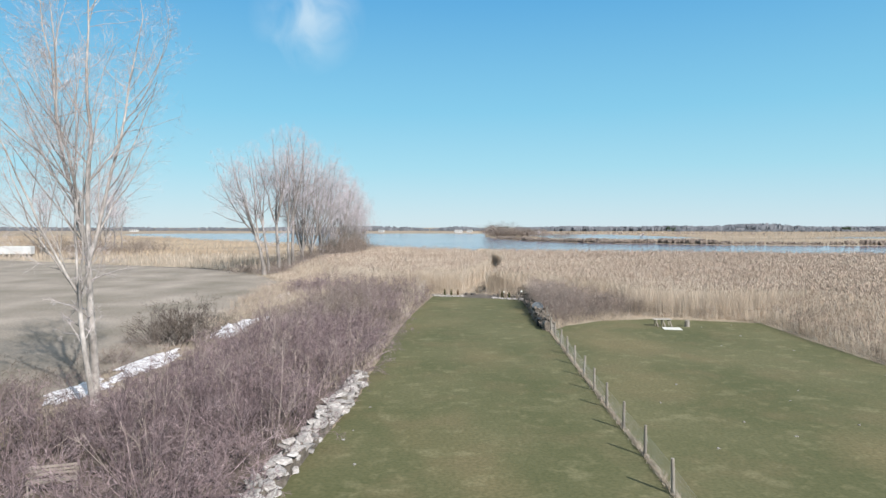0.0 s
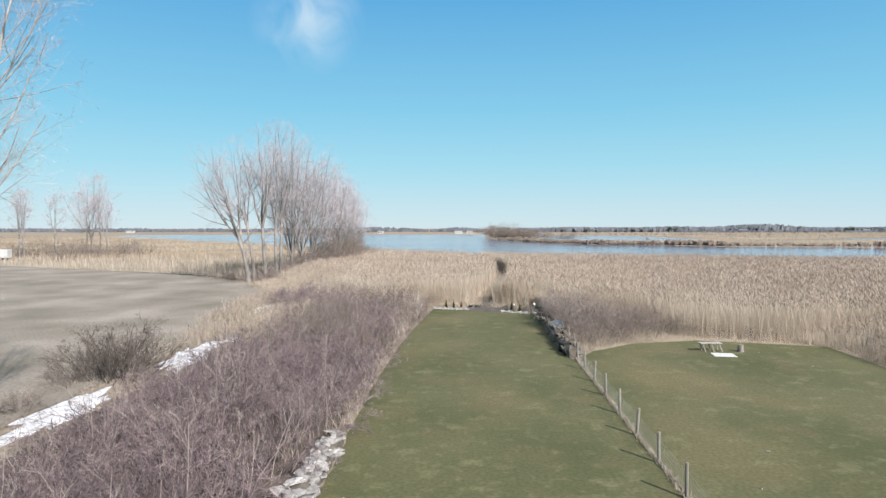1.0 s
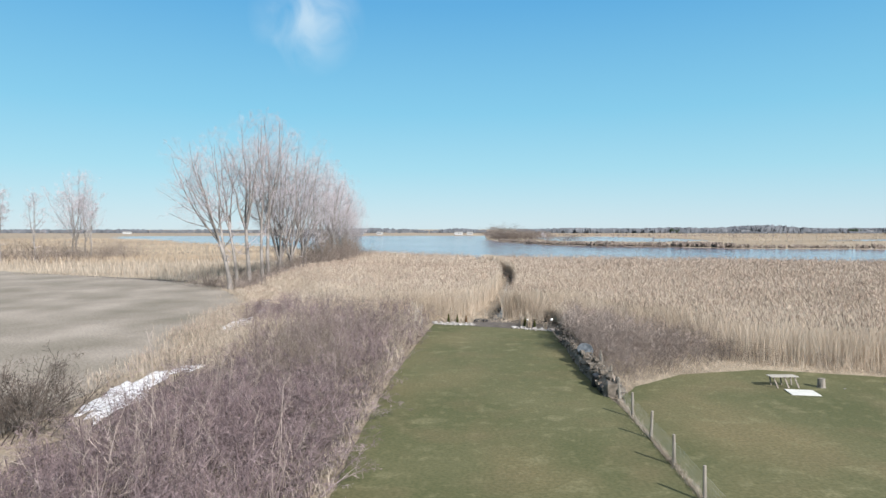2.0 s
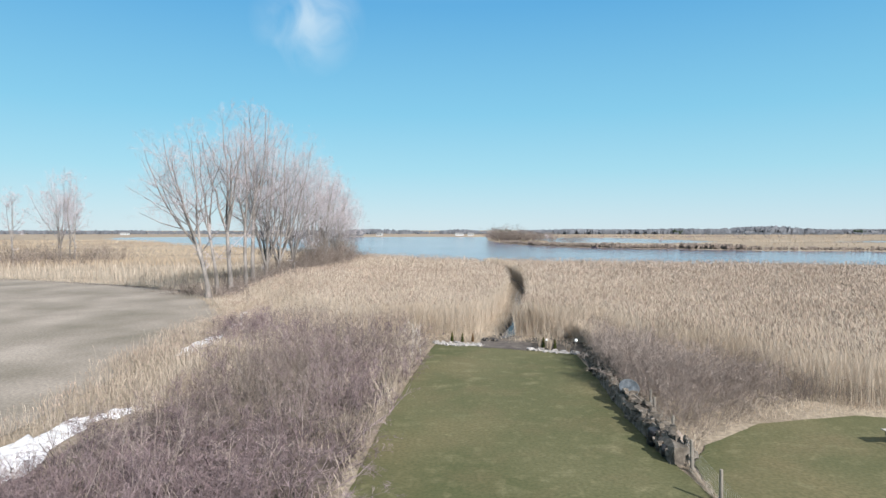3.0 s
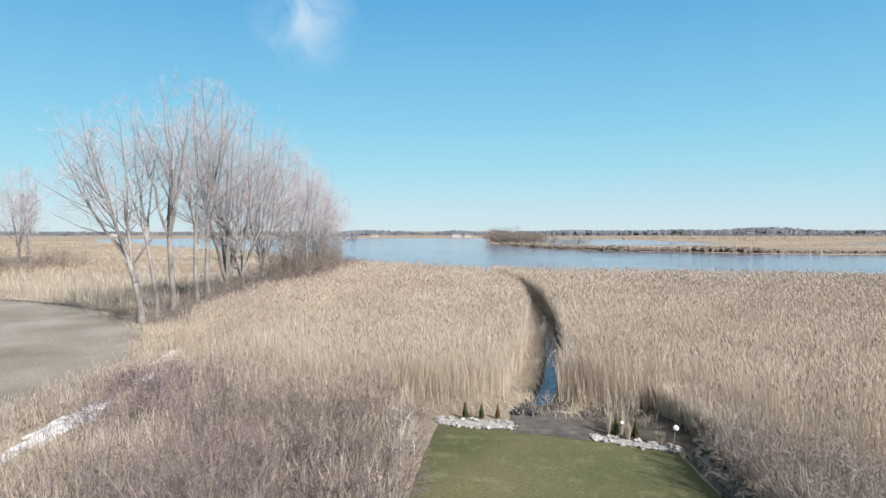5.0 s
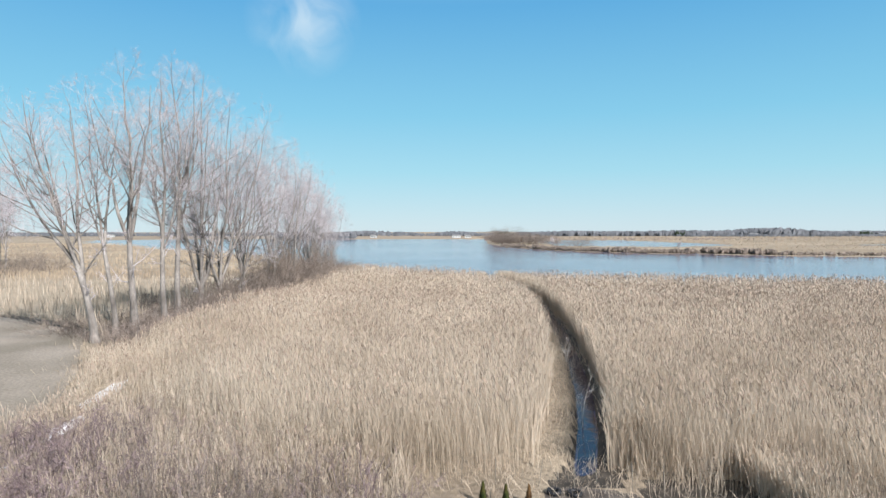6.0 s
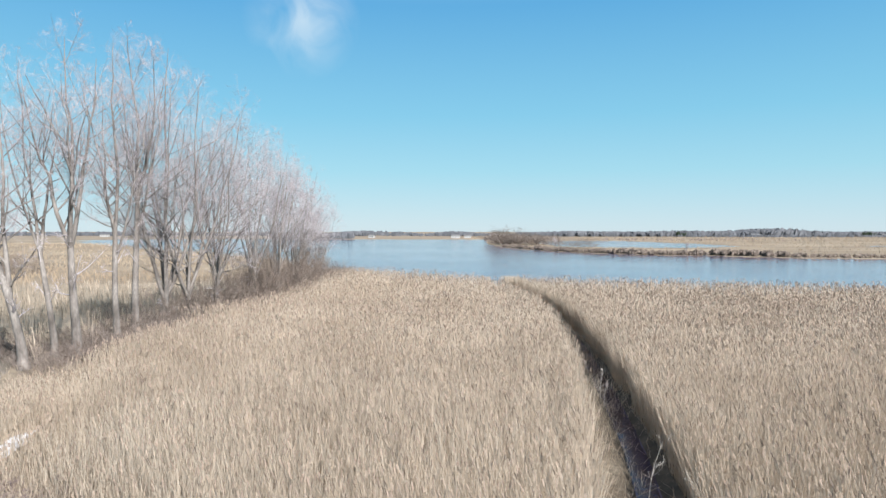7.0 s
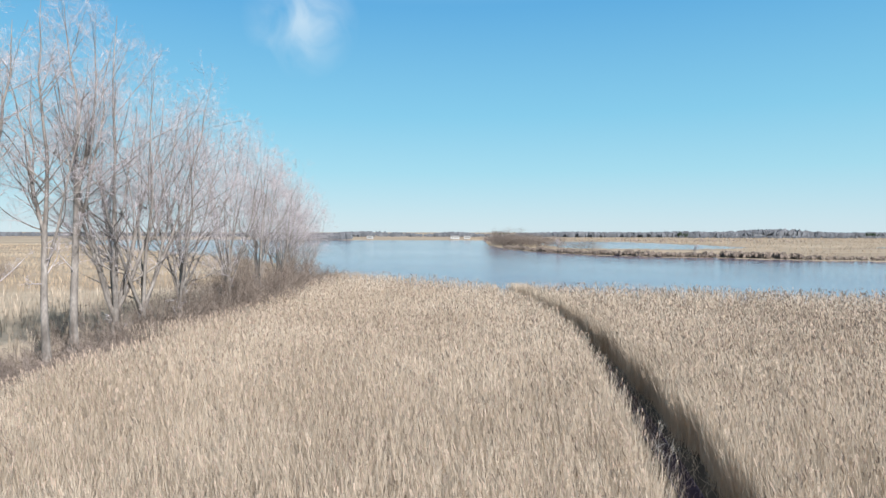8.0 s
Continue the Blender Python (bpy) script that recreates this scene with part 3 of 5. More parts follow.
keep = g.random(len(x)) < 0.35 + 0.65 * slope
x, y, h, far = x[keep], y[keep], h[keep], far[keep]
reeds("reed_bed", x, y, h, 0.0082 + 0.0195 * far + g.uniform(0, 0.005, len(x)), g, "dense bed of tall dry tan reeds with brown plumes", leaves=1)
# the close-grown margins of the ditch and of the corner by the lawn
x, y = scatter(260000, 3, 24, 86, 206, g)
d = x - ditch_x(y)
keep = ((y > 99) & (d > np.interp(y, [104, 118, 160], [1.7, 1.3, 1.05]) + 0.3 * wavy(x, y, 1.3)) & (d < 4.0)) | ((y > 99) & (d < -2.3) & (d > -3.2) & (g.random(len(x)) < 0.3)) | inside([(13.4, 85.7), (16, 85), (16, 99), (12.6, 99), (12.6, 95.6), (12.9, 94.8), (13.3, 90)], x, y)
keep &= g.random(len(x)) < 0.85
x, y = x[keep], y[keep]
reeds("margin_reed", x, y, np.where(y < 99, 0.66, 1.0) * g.uniform(2.2, 3.4, len(x)), np.where(y < 100, 1.4, 1.0) * g.uniform(0.012, 0.020, len(x)), g, "close-grown reeds along the ditch margin", plume=False, leaves=1, mats=("reed", "plume"))
# slumped reeds in front of the bed beside the ditch mouth
x, y = scatter(900, 7.9, 11.4, 94.4, 99, g)
front = 97.4 - 0.62 * (x - 8.3) + 0.4 * wavy(x, y, 1.4, 6)
keep = (y > front) & (g.random(len(x)) < 0.35 + 0.25 * (y - front))
x, y, front = x[keep], y[keep], front[keep]
reeds("slumped_reed", x, y, np.clip(1.1 + 1.2 * (y - front), 0.8, 3.2) * g.uniform(0.75, 1.15, len(x)), g.uniform(0.009, 0.016, len(x)), g, "pale slumped reeds at the ditch mouth", plume=False, leaves=1, lean=0.2, mats=("reed", "reed"))
# thinner, lower reeds grading into the thicket and the rough field edge
x, y = scatter(90000, -38, -3, 82, 130, g)
keep = inside([(-22, 84), (-14, 82), (-6, 86), (-4.2, 98), (-12, 99.5), (-18, 102), (-22, 109), (-24, 117), (-28.5, 127), (-31, 130), (-36, 131), (-32.5, 123.5), (-27.6, 113), (-25.4, 100)], x, y)
t = np.clip(np.where(x > -20, (y - 83) / 15, (x + 0.4 * (y - 100) + 24) / 4), 0, 1)
keep &= g.random(len(x)) < np.where(x < -18.5, np.where(y > 106, 0.5, 0.1), (0.12 + 0.5 * t) * np.where(x < -12.5, 0.4, 1.0))
keep &= ~on_drift(x, y, 0.3) & ~on_drift(x - 0.6, y + 1.5, 0.0)
x, y, t = x[keep], y[keep], t[keep]
reeds("edge_reed", x, y, np.where(x < -18.5, 0.7 + 0.8 * t, 0.8 + 1.7 * t) * g.uniform(0.7, 1.15, len(x)), g.uniform(0.009, 0.016, len(x)), g, "thin low reeds grading into the thicket", leaves=1, lean=0.16)
# thin outlying reeds standing in the shallows
x, y = scatter(80000, -20, 150, 152, 232, g)
shore = np.interp(x, [-17, -7, 2, 12, 26, 40, 56, 75, 100, 135], [230, 218, 209, 201, 197, 192, 187, 181, 173, 161])
keep = (y > shore - 1) & (y < shore + 5 + 2 * wavy(x, y, 5)) & (g.random(len(x)) < np.exp(-(y - shore) / 5.0)) & ~in_ditch(x, y)
x, y = x[keep], y[keep]
reeds("shallows_reed", x, y, g.uniform(3.2, 4.6, len(x)), g.uniform(0.02, 0.04, len(x)), g, "thin outlying reeds standing in the lake shallows", leaves=1, z0=np.full(len(x), -1.0))

# low fallen reeds and grass along the ditch and the foot of the reed bed
x, y = scatter(138000, -10, 38, 28, 205, g)
d = x - ditch_x(y)
keep = ((y > 97) & (d > -3.0) & (d < -0.25 + 0.35 * wavy(x, y, 2.2, 7))) | ((y > 97) & (d > -0.7) & (d < 1.7) & (g.random(len(x)) < np.where(y > 121, 0.55, 0.10)))
keep |= inside([(11.5, 64), (12.8, 66.5), (17.3, 70), (24, 71.4), (31, 69.7), (34.5, 68.2), (36, 72), (24, 75), (16, 78), (12.8, 83), (11.6, 83), (11.6, 75)], x, y)
keep |= inside([(33.1, 30), (34.6, 30), (35.2, 47), (36.2, 60), (36.8, 70), (34.4, 68.4), (33.7, 58.6), (33.3, 47)], x + 0.5 * wavy(x, y, 1.6, 2), y)
keep |= inside([(-4, 96), (4, 95.5), (8.3, 94.6), (11.6, 93), (12.2, 95.5), (8.3, 100), (-4, 100)], x, y) & (g.random(len(x)) < 0.8)
x, y = x[keep], y[keep]
reeds("fallen_reed", x, y, g.uniform(0.2, 0.9, len(x)), g.uniform(0.006, 0.014, len(x)), g, "low broken dry reeds and grass litter", plume=False, leaves=1, lean=0.9, mats=("reed", "plume"))

# dead grass fringe along the lawn, the rough field edge and the thicket floor
x, y = scatter(75000, -36, -3, 18, 128, g)
edge = np.interp(y, [p[1] for p in LAWN[0:10]], [p[0] for p in LAWN[0:10]])
rough = np.interp(y, [20, 75, 98, 112, 134], [-25.5, -25.8, -26.5, -29, -38])
keep = (x < edge - 0.1) & (x > rough) & (y < 128)
strip_a = (x > edge - 1.0) & (y > 44)
patchy = wavy(x, y, 4.0, 3) > -0.1
keep &= strip_a | (patchy & (y > 40)) | (y > 75)
keep &= (x > np.where(y > 95, -23.0, -20.0)) | (g.random(len(x)) < 0.35)
keep &= ~((x > edge - 1.6) & (y < 43.5)) & ~on_drift(x, y, 0.2) & ~on_drift(x - 0.6, y + 1.5, 0.0)
keep &= ~inside(THICKET, x, y) | strip_a | (g.random(len(x)) < 0.4)
x, y = x[keep], y[keep]
h = np.where(y > 66, 1.0, 0.6) * g.uniform(0.5, 1.5, len(x)) + np.where((y > 74) & (x > -20), 0.5, 0)
h = np.where(x < -20, h * 0.6, h)
reeds("dry_grass", x, y, h, g.uniform(0.010, 0.022, len(x)), g, "tall dead grass between the bushes", plume=False, leaves=1, lean=0.35, mats=("straw", "plume"))

# tall rough grass between thicket and field
x, y = scatter(52000, -30, -14, 66, 112, g)
rim = np.interp(y, [60, 75, 84, 98, 112], [-23.8, -24.6, -25.3, -25.8, -28]) - 1.2 + 1.6 * wavy(x, y, 4.5, 9) + g.normal(0, 0.8, len(x))
keep = (x > rim) & (x < np.interp(y, [66, 80, 95, 112], [-18.5, -16.5, -19, -24])) & (g.random(len(x)) < 0.35 + 0.5 * np.clip(wavy(x, y, 2.4, 10), -0.5, 1))
drift = on_drift(x, y, 0.2) | on_drift(x - 0.6, y + 1.5, 0.0)
keep &= ~drift | (g.random(len(x)) < 0.2)
x, y = x[keep], y[keep]
reeds("rough_grass", x, y, (1.05 + 0.4 * wavy(x, y, 3.3, 11)) * g.uniform(0.5, 1.4, len(x)), g.uniform(0.008, 0.015, len(x)), g, "tall rough straw-coloured grass at the field edge", leaves=1, lean=0.22, mats=("straw", "plume"))
# low straw fringe fraying the field's edge
x, y = scatter(60000, -100, -24, 95, 178, g)
rim = np.interp(x, [-94, -78, -60.7, -44, -38.5, -32.5, -28, -25.8], [173, 166, 157.5, 145, 134.5, 122, 112, 98])
keep = np.abs(y - rim + 1.6 * wavy(x, y, 2.7, 8)) < g.exponential(1.5, len(x))
x, y = x[keep], y[keep]
reeds("edge_grass", x, y, g.uniform(0.15, 0.7, len(x)), 0.008 + y / 9000, g, "low frayed straw along the field edge", plume=False, leaves=1, lean=0.5, mats=("straw", "plume"))

# far marshes of pale grass
x, y = scatter(120000, -420, -28, 135, 640, g)
keep = ~inside(LAKE, x, y) & ~inside(FIELD, x, y) & (x < -38) & (x > -0.95 * y) & (g.random(len(x)) < np.clip(1.35 - y / 420, 0.25, 1))
x, y = x[keep], y[keep]
tall = (0.85 + 1.1 * np.clip((270 - y) / 80, 0, 1) + 0.3 * wavy(x, y, 23)) * g.uniform(0.6, 1.3, len(x))
brown = y + 18 * wavy(x, y, 31, 4) > 225
for pick, stuff, label in ((~brown, "straw", "pale dry marsh grass beside the field"), (brown, "marsh", "brown marsh grass round the far lake arm")):
    reeds("marsh_grass", x[pick], y[pick], tall[pick], 0.03 + y[pick] / 6000, g, label, plume=False, leaves=0, mats=(stuff, "plume"))
x, y = scatter(70000, 40, 1300, 285, 1150, g)
keep = ~inside(LAKE, x, y) & ~inside(LAGOON, x, y) & ~inside(LAGOON_B, x, y) & (x < 0.9 * y)
x, y = x[keep], y[keep]
reeds("marsh_grass", x, y, g.uniform(0.25, 0.8, len(x)), 0.05 + y / 5000, g, "tan marsh grass on the far spit", plume=False, leaves=0, mats=("marsh", "plume"))


# ---- bushes ----
def bush_mesh(name, seed, stems, height, spread, mat, thick=1.0, twigs=(5, 4, 0), flare=0.55, wild=0.10):
    """Stems from one stool, flaring outwards, with up to three orders of twigs."""
    g = np.random.default_rng(seed)
    a = g.uniform(0, 2 * np.pi, stems)
    r = np.sqrt(g.random(stems)) * spread * 0.45
    p = np.stack([np.cos(a) * r, np.sin(a) * r, np.full(stems, -0.08)], 1)
    d = unit(np.stack([np.cos(a) * r * flare / spread * 2, np.sin(a) * r * flare / spread * 2, np.ones(stems)], 1) + g.normal(0, 0.06 + wild, (stems, 3)) * [1, 1, 0.3])
    L = height * g.uniform(0.5, 1.0, stems)
    pts = [p]
    for s in range(4):
        d = unit(d + g.normal(0, wild, d.shape) + np.array([0, 0, 0.04]))
        p = p + d * (L / 4)[:, None]
        pts.append(p)
    P = np.stack(pts, 1)
    R = (0.014 * thick * g.uniform(0.5, 1.5, stems))[:, None] * np.linspace(1, 0.4, 5)[None]
    V, Q = tubes(P, R, 3)
    turn = 24 + 130 * wild
    P1, R1 = sprout(P, R, twigs[0], 0.25, 1.0, turn, 0.38, 0.08, 0.06 + wild * 0.8, 4, g, 0.7)
    P2, R2 = sprout(P1, R1, twigs[1], 0.15, 1.0, turn + 4, 0.52, 0.06, 0.08 + wild, 3, g, 0.7)
    levels = [(P1, R1), (P2, R2)]
    if twigs[2]:
        levels.append(sprout(P2, R2, twigs[2], 0.2, 1.0, turn + 6, 0.6, 0.05, 0.2, 2, g, 0.8))
    vs, qs, c = [V], [Q], len(V)
    for A, B in levels:
        S = unit(g.normal(size=(len(A), 3)))
        V, Q = strips(A, np.maximum(B, 0.0042 * thick), S)
        vs.append(V), qs.append(Q + c)
        c += len(V)
    return raw_mesh(name, np.concatenate(vs), np.concatenate(qs), mats=[mat])


PURPLE = [bush_mesh("thicket_bush", 20 + i, 13, 3.2, 2.9, M["twig"], 1.35, (6, 6, 2), 0.8, 0.17) for i in range(5)]
WAND = [bush_mesh("tall_bush", 60 + i, 7, 4.2, 1.7, M["twig_pale"], 1.5, (5, 4, 0), 0.5, 0.10) for i in range(3)]
BRUSH = [bush_mesh("row_brush", 70 + i, 14, 3.2, 2.8, M["twig_grey"], 1.5, (5, 4, 2), 0.8, 0.15) for i in range(4)]
DENSE = [bush_mesh("dense_bush", 80 + i, 30, 3.1, 2.8, M["twig_mauve"], 1.25, (6, 5, 2), 0.8, 0.13) for i in range(3)]
GREY = [bush_mesh("grey_bush", 40 + i, 16, 3.1, 2.6, M["twig_grey"], 1.0, (6, 5, 2), 0.7, 0.15) for i in range(3)]
TANGLE = [bush_mesh("tangle_bush", 95 + i, 18, 3.2, 2.8, M["twig_dark"], 1.5, (6, 5, 2), 1.0, 0.2) for i in range(3)]
SLIM = [bush_mesh("understory_bush", 90 + i, 6, 9.0, 2.2, M["twig_grey"], 2.6, (8, 6, 2), 0.35, 0.07) for i in range(3)]



def bush(meshes, x, y, s, hs, name, label, group):
    ob = new(name, meshes[int(rng.integers(len(meshes)))])
    ob.matrix_world = pose(x, y, 0, 0, 0, rng.uniform(0, 360)) @ Matrix.Diagonal((s, s, hs, 1))
    return tagged(ob, label, "bush", group)


# the thicket between lawn and field, from the stone wall to the reeds
placed = []
for _ in range(4000):
    y = rng.uniform(17, 93)
    e = float(np.interp(y, [p[1] for p in LAWN[0:10]], [p[0] for p in LAWN[0:10]]))
    wide = float(np.interp(y, [17, 45, 60, 75, 90], [-19.5, -19.0, -18.5, -15.0, -13]))
    x = rng.uniform(wide, e - 1.2 - (0.45 if y < 44 else 0))
    if (x + 15.2) ** 2 + (y - 24.3) ** 2 < 6.0 or (y < 25.5 and abs(x + 0.625 * y) < 2.7):
        continue
    if not on_drift(x, y, 0.7) and all((x - a) ** 2 + (y - b) ** 2 > 1.55 ** 2 for a, b in placed):
        placed.append((x, y))
for x, y in placed:
    e = float(np.interp(y, [p[1] for p in LAWN[0:10]], [p[0] for p in LAWN[0:10]]))
    near = min(1.0, 0.55 + (e - x) / 9) * (1.0 + 0.28 * float(wavy(x, y, 2.6, 4)))
    hs = near * float(np.interp(y, [17, 35, 50, 62, 78, 93], [1.15, 1.15, 0.95, 0.85, 1.15, 1.05])) * rng.uniform(0.8, 1.2)
    if 30 < y < 72:
        hs = min(hs, max(0.25, 10.5 * (1 - abs(x) / 21.8) / 3.3))
    if y > 66 and rng.random() < 0.55:
        bush(GREY, x, y, rng.uniform(0.9, 1.2), hs, "thicket_bush", "bare grey-brown bush among dry grass", "bushes of the thicket")
    else:
        bush(PURPLE, x, y, rng.uniform(1.0, 1.5), hs * 1.05, "thicket_bush", "bare purplish bush of tangled thin stems", "bushes of the thicket")
    if rng.random() < 0.36:
        bush(WAND, x + rng.normal(0, 0.6), y + 0.5, rng.uniform(0.8, 1.2), hs * rng.uniform(0.8, 1.15), "thicket_bush", "tall bare bush of pale wand-like stems", "bushes of the thicket")
# dark hawthorn-like bushes at the field edge
for x, y, s in ((-24.0, 56.8, 1.3), (-22.9, 58.0, 1.4), (-23.4, 55.2, 1.3), (-24.8, 58.8, 1.15), (-22.6, 56.2, 1.3), (-25.4, 56.6, 1.0), (-26.0, 34.5, 1.0), (-27.4, 37.5, 0.9), (-24.4, 33.5, 1.1), (-22.6, 31.5, 1.1), (-25.6, 29.5, 1.1), (-21.0, 28.5, 1.0), (-23.0, 27.0, 1.2), (-19.4, 26.6, 0.8), (-20.6, 33.0, 0.7), (-18.4, 30.0, 0.7)):
    bush(TANGLE, x, y, s, s * 1.05, "field_bush", "dark bare tangled bush at the field edge", "field edge bushes")
for i in range(34):
    y = rng.uniform(22, 66)
    x = -25.6 - 0.02 * (y - 40) + rng.normal(0, 0.9)
    if on_drift(x, y, 0.6):
        continue
    bush(BRUSH if i % 3 else GREY, x, y, rng.uniform(0.6, 1.0), rng.uniform(0.25, 0.55), "field_bush", "low bare brown brush at the field edge", "field edge bushes")
for x, y, s in ((12.5, 67.4, 0.5), (13.3, 68.8, 0.7), (14.5, 70.0, 0.8), (13.7, 70.9, 0.8), (15.7, 71.2, 0.8), (17.2, 72.0, 0.8), (16.4, 72.8, 0.9), (18.8, 72.9, 0.7), (12.3, 69.2, 0.6), (20.6, 73.2, 0.6), (12.2, 71.0, 0.7)):
    bush(GREY, x, y, s * 1.2, s * 0.8, "wall_bush", "low bare grey brush among straw by the wall", "bushes by the rubble wall")
# right-hand bushes behind the rubble wall
for x, y, s, hs in ((13.9, 77, 1.3, 1.2), (14.8, 80.5, 1.3, 1.2), (16.0, 76.5, 1.35, 1.1), (13.6, 73.8, 1.0, 1.0), (16.6, 79, 1.2, 1.1), (14.0, 83.0, 1.1, 1.15), (13.3, 71.2, 0.7, 0.7), (15.2, 73.2, 1.0, 0.85), (13.6, 79.2, 1.2, 1.25), (13.5, 81.2, 1.1, 1.2), (13.5, 75.4, 1.1, 1.15),
                    (14.8, 84, 1.2, 1.15), (15.8, 82.5, 1.2, 1.1), (14.6, 75, 1.1, 1.05), (15.0, 78.4, 1.2, 1.15), (17.0, 74.2, 0.9, 0.75), (17.6, 76.2, 1.2, 0.95), (19.2, 75.6, 1.1, 0.85), (20.8, 76.6, 1.1, 0.85), (18.6, 78.8, 1.3, 1.0), (20.4, 79.4, 1.1, 1.0), (21.8, 75.0, 0.8, 0.65), (13.2, 85.2, 0.9, 1.0), (13.4, 77.9, 1.1, 1.2), (13.2, 82.4, 1.0, 1.15), (12.9, 86.6, 0.8, 1.1), (12.8, 79.8, 0.8, 1.15), (12.9, 76.4, 0.8, 1.1), (12.9, 83.8, 0.8, 1.1), (12.8, 74.2, 0.6, 0.9), (12.7, 78.4, 0.8, 1.3), (12.7, 81.6, 0.8, 1.35), (12.8, 85.2, 0.8, 1.35), (12.9, 88.0, 0.7, 1.2)):
    bush(DENSE, x, y, s, hs, "wall_bush", "bare rounded mauve-grey bush beside the rubble wall", "bushes by the rubble wall")
for x, y, s in ((-22.0, 99.0, 1.3), (-23.0, 102.2, 1.2), (-21.0, 96.0, 1.3), (-20.0, 101.0, 1.1), (-23.9, 105.0, 1.0), (-18.8, 97.0, 1.2), (-22.4, 93.8, 1.1), (-17.6, 99.4, 1.0), (-19.6, 92.6, 1.2), (-16.6, 94.4, 1.1), (-17.0, 101.6, 1.0), (-19.0, 104.0, 1.0), (-20.6, 106.6, 0.9), (-14.4, 98.6, 1.0), (-12.0, 97.0, 0.9), (-20.6, 94.2, 1.1), (-21.6, 100.8, 1.2), (-18.4, 95.2, 1.2), (-23.4, 97.2, 1.1), (-19.2, 99.0, 1.2), (-15.4, 96.4, 1.1), (-17.6, 92.8, 1.2), (-21.2, 103.6, 1.1), (-13.8, 94.6, 1.0), (-10.2, 96.2, 0.8), (-22.2, 108.0, 0.7)):
    if on_drift(x, y, 0.9):
        continue
    bush(PURPLE, x, y, s * 1.1, s * (0.62 if x < -20.5 or y > 102 else 0.95), "field_bush", "low bare purplish bush at the reed edge", "field edge bushes")
for x, y, s in ((18.6, 74.3, 0.9), (20.2, 75.4, 1.0), (21.8, 74.0, 0.8), (23.4, 74.4, 0.8), (19.4, 77.5, 1.1), (25.5, 73.4, 0.6), (29.5, 71.2, 0.6), (35.0, 62, 0.6), (35.2, 55, 0.7), (34.8, 50, 0.6), (35.6, 64.5, 0.7), (36.4, 59.0, 0.8), (35.4, 58.0, 0.6), (36.0, 52.4, 0.8), (35.0, 47.0, 0.7), (36.2, 48.4, 0.8), (35.2, 43.5, 0.7), (36.8, 66.4, 0.8), (37.4, 62.0, 0.8), (37.2, 55.6, 0.8)):
    bush(GREY, x, y, s, s * 0.95, "reed_edge_bush", "low bare grey bush at the reed edge", "bushes at the reed edge")
for x, y, s, hs in ((-36.0, 133.8, 0.9, 0.55), (-34.2, 134.2, 1.0, 0.65), (-35.4, 137.0, 1.1, 0.75), (-33.6, 138.2, 1.1, 0.85), (-35.6, 142.5, 1.3, 1.0), (-32.8, 142.0, 1.2, 0.95), (-39.6, 136.8, 0.8, 0.5), (-32.0, 147.5, 1.3, 1.1), (-30.4, 152.0, 1.4, 1.2), (-33.6, 150.5, 1.3, 1.1), (-37.2, 139.5, 1.0, 0.6)):
    bush(DENSE, x, y, s, hs, "row_bush", "dense bare brush at the foot of the lakeside trees", "brush under the trees")
# brush under the tree row, low and open at the near end, with slim young stems further along
for i in range(120):
    y = 138 + 110 * i / 120
    x = float(np.interp(y, [137, 150, 165, 190, 225, 250], [-36.4, -33.6, -30.4, -29.3, -29, -27])) + rng.normal(0, 1.7)
    tall = float(np.interp(y, [137, 150, 160, 205, 225, 250], [0.6, 1.0, 1.9, 2.0, 1.5, 0.9]))
    bush(BRUSH, x, y, rng.uniform(1.2, 2.2), rng.uniform(0.55, 1.35) * tall, "row_bush", "bare brush under the tree row", "brush under the trees")
for i in range(30):
    y = rng.uniform(139, 172)
    bush(BRUSH, rng.uniform(-46, -36) - (y - 139) * 0.1, y, rng.uniform(1.0, 1.9), rng.uniform(0.35, 0.9), "row_bush", "low brown brush in the marsh beside the trees", "brush under the trees")
for i in range(34):
    y = rng.uniform(155, 224)
    x = float(np.interp(y, [150, 165, 190, 225], [-34.0, -31.0, -30.0, -29.5])) + rng.normal(0, 1.5)
    bush(SLIM, x, y, rng.uniform(0.8, 1.3), rng.uniform(0.6, 1.25), "row_bush", "slim bare young growth between the lakeside trees", "brush under the trees")
# bushes of the far left clump
for i in range(40):
    bush(BRUSH, rng.uniform(-150, -122) if i < 30 else rng.uniform(-122, -108), rng.uniform(216, 262), rng.uniform(1.8, 2.8), rng.uniform(1.2, 2.6), "clump_bush", "brown brush beside the far field corner", "far field brush")


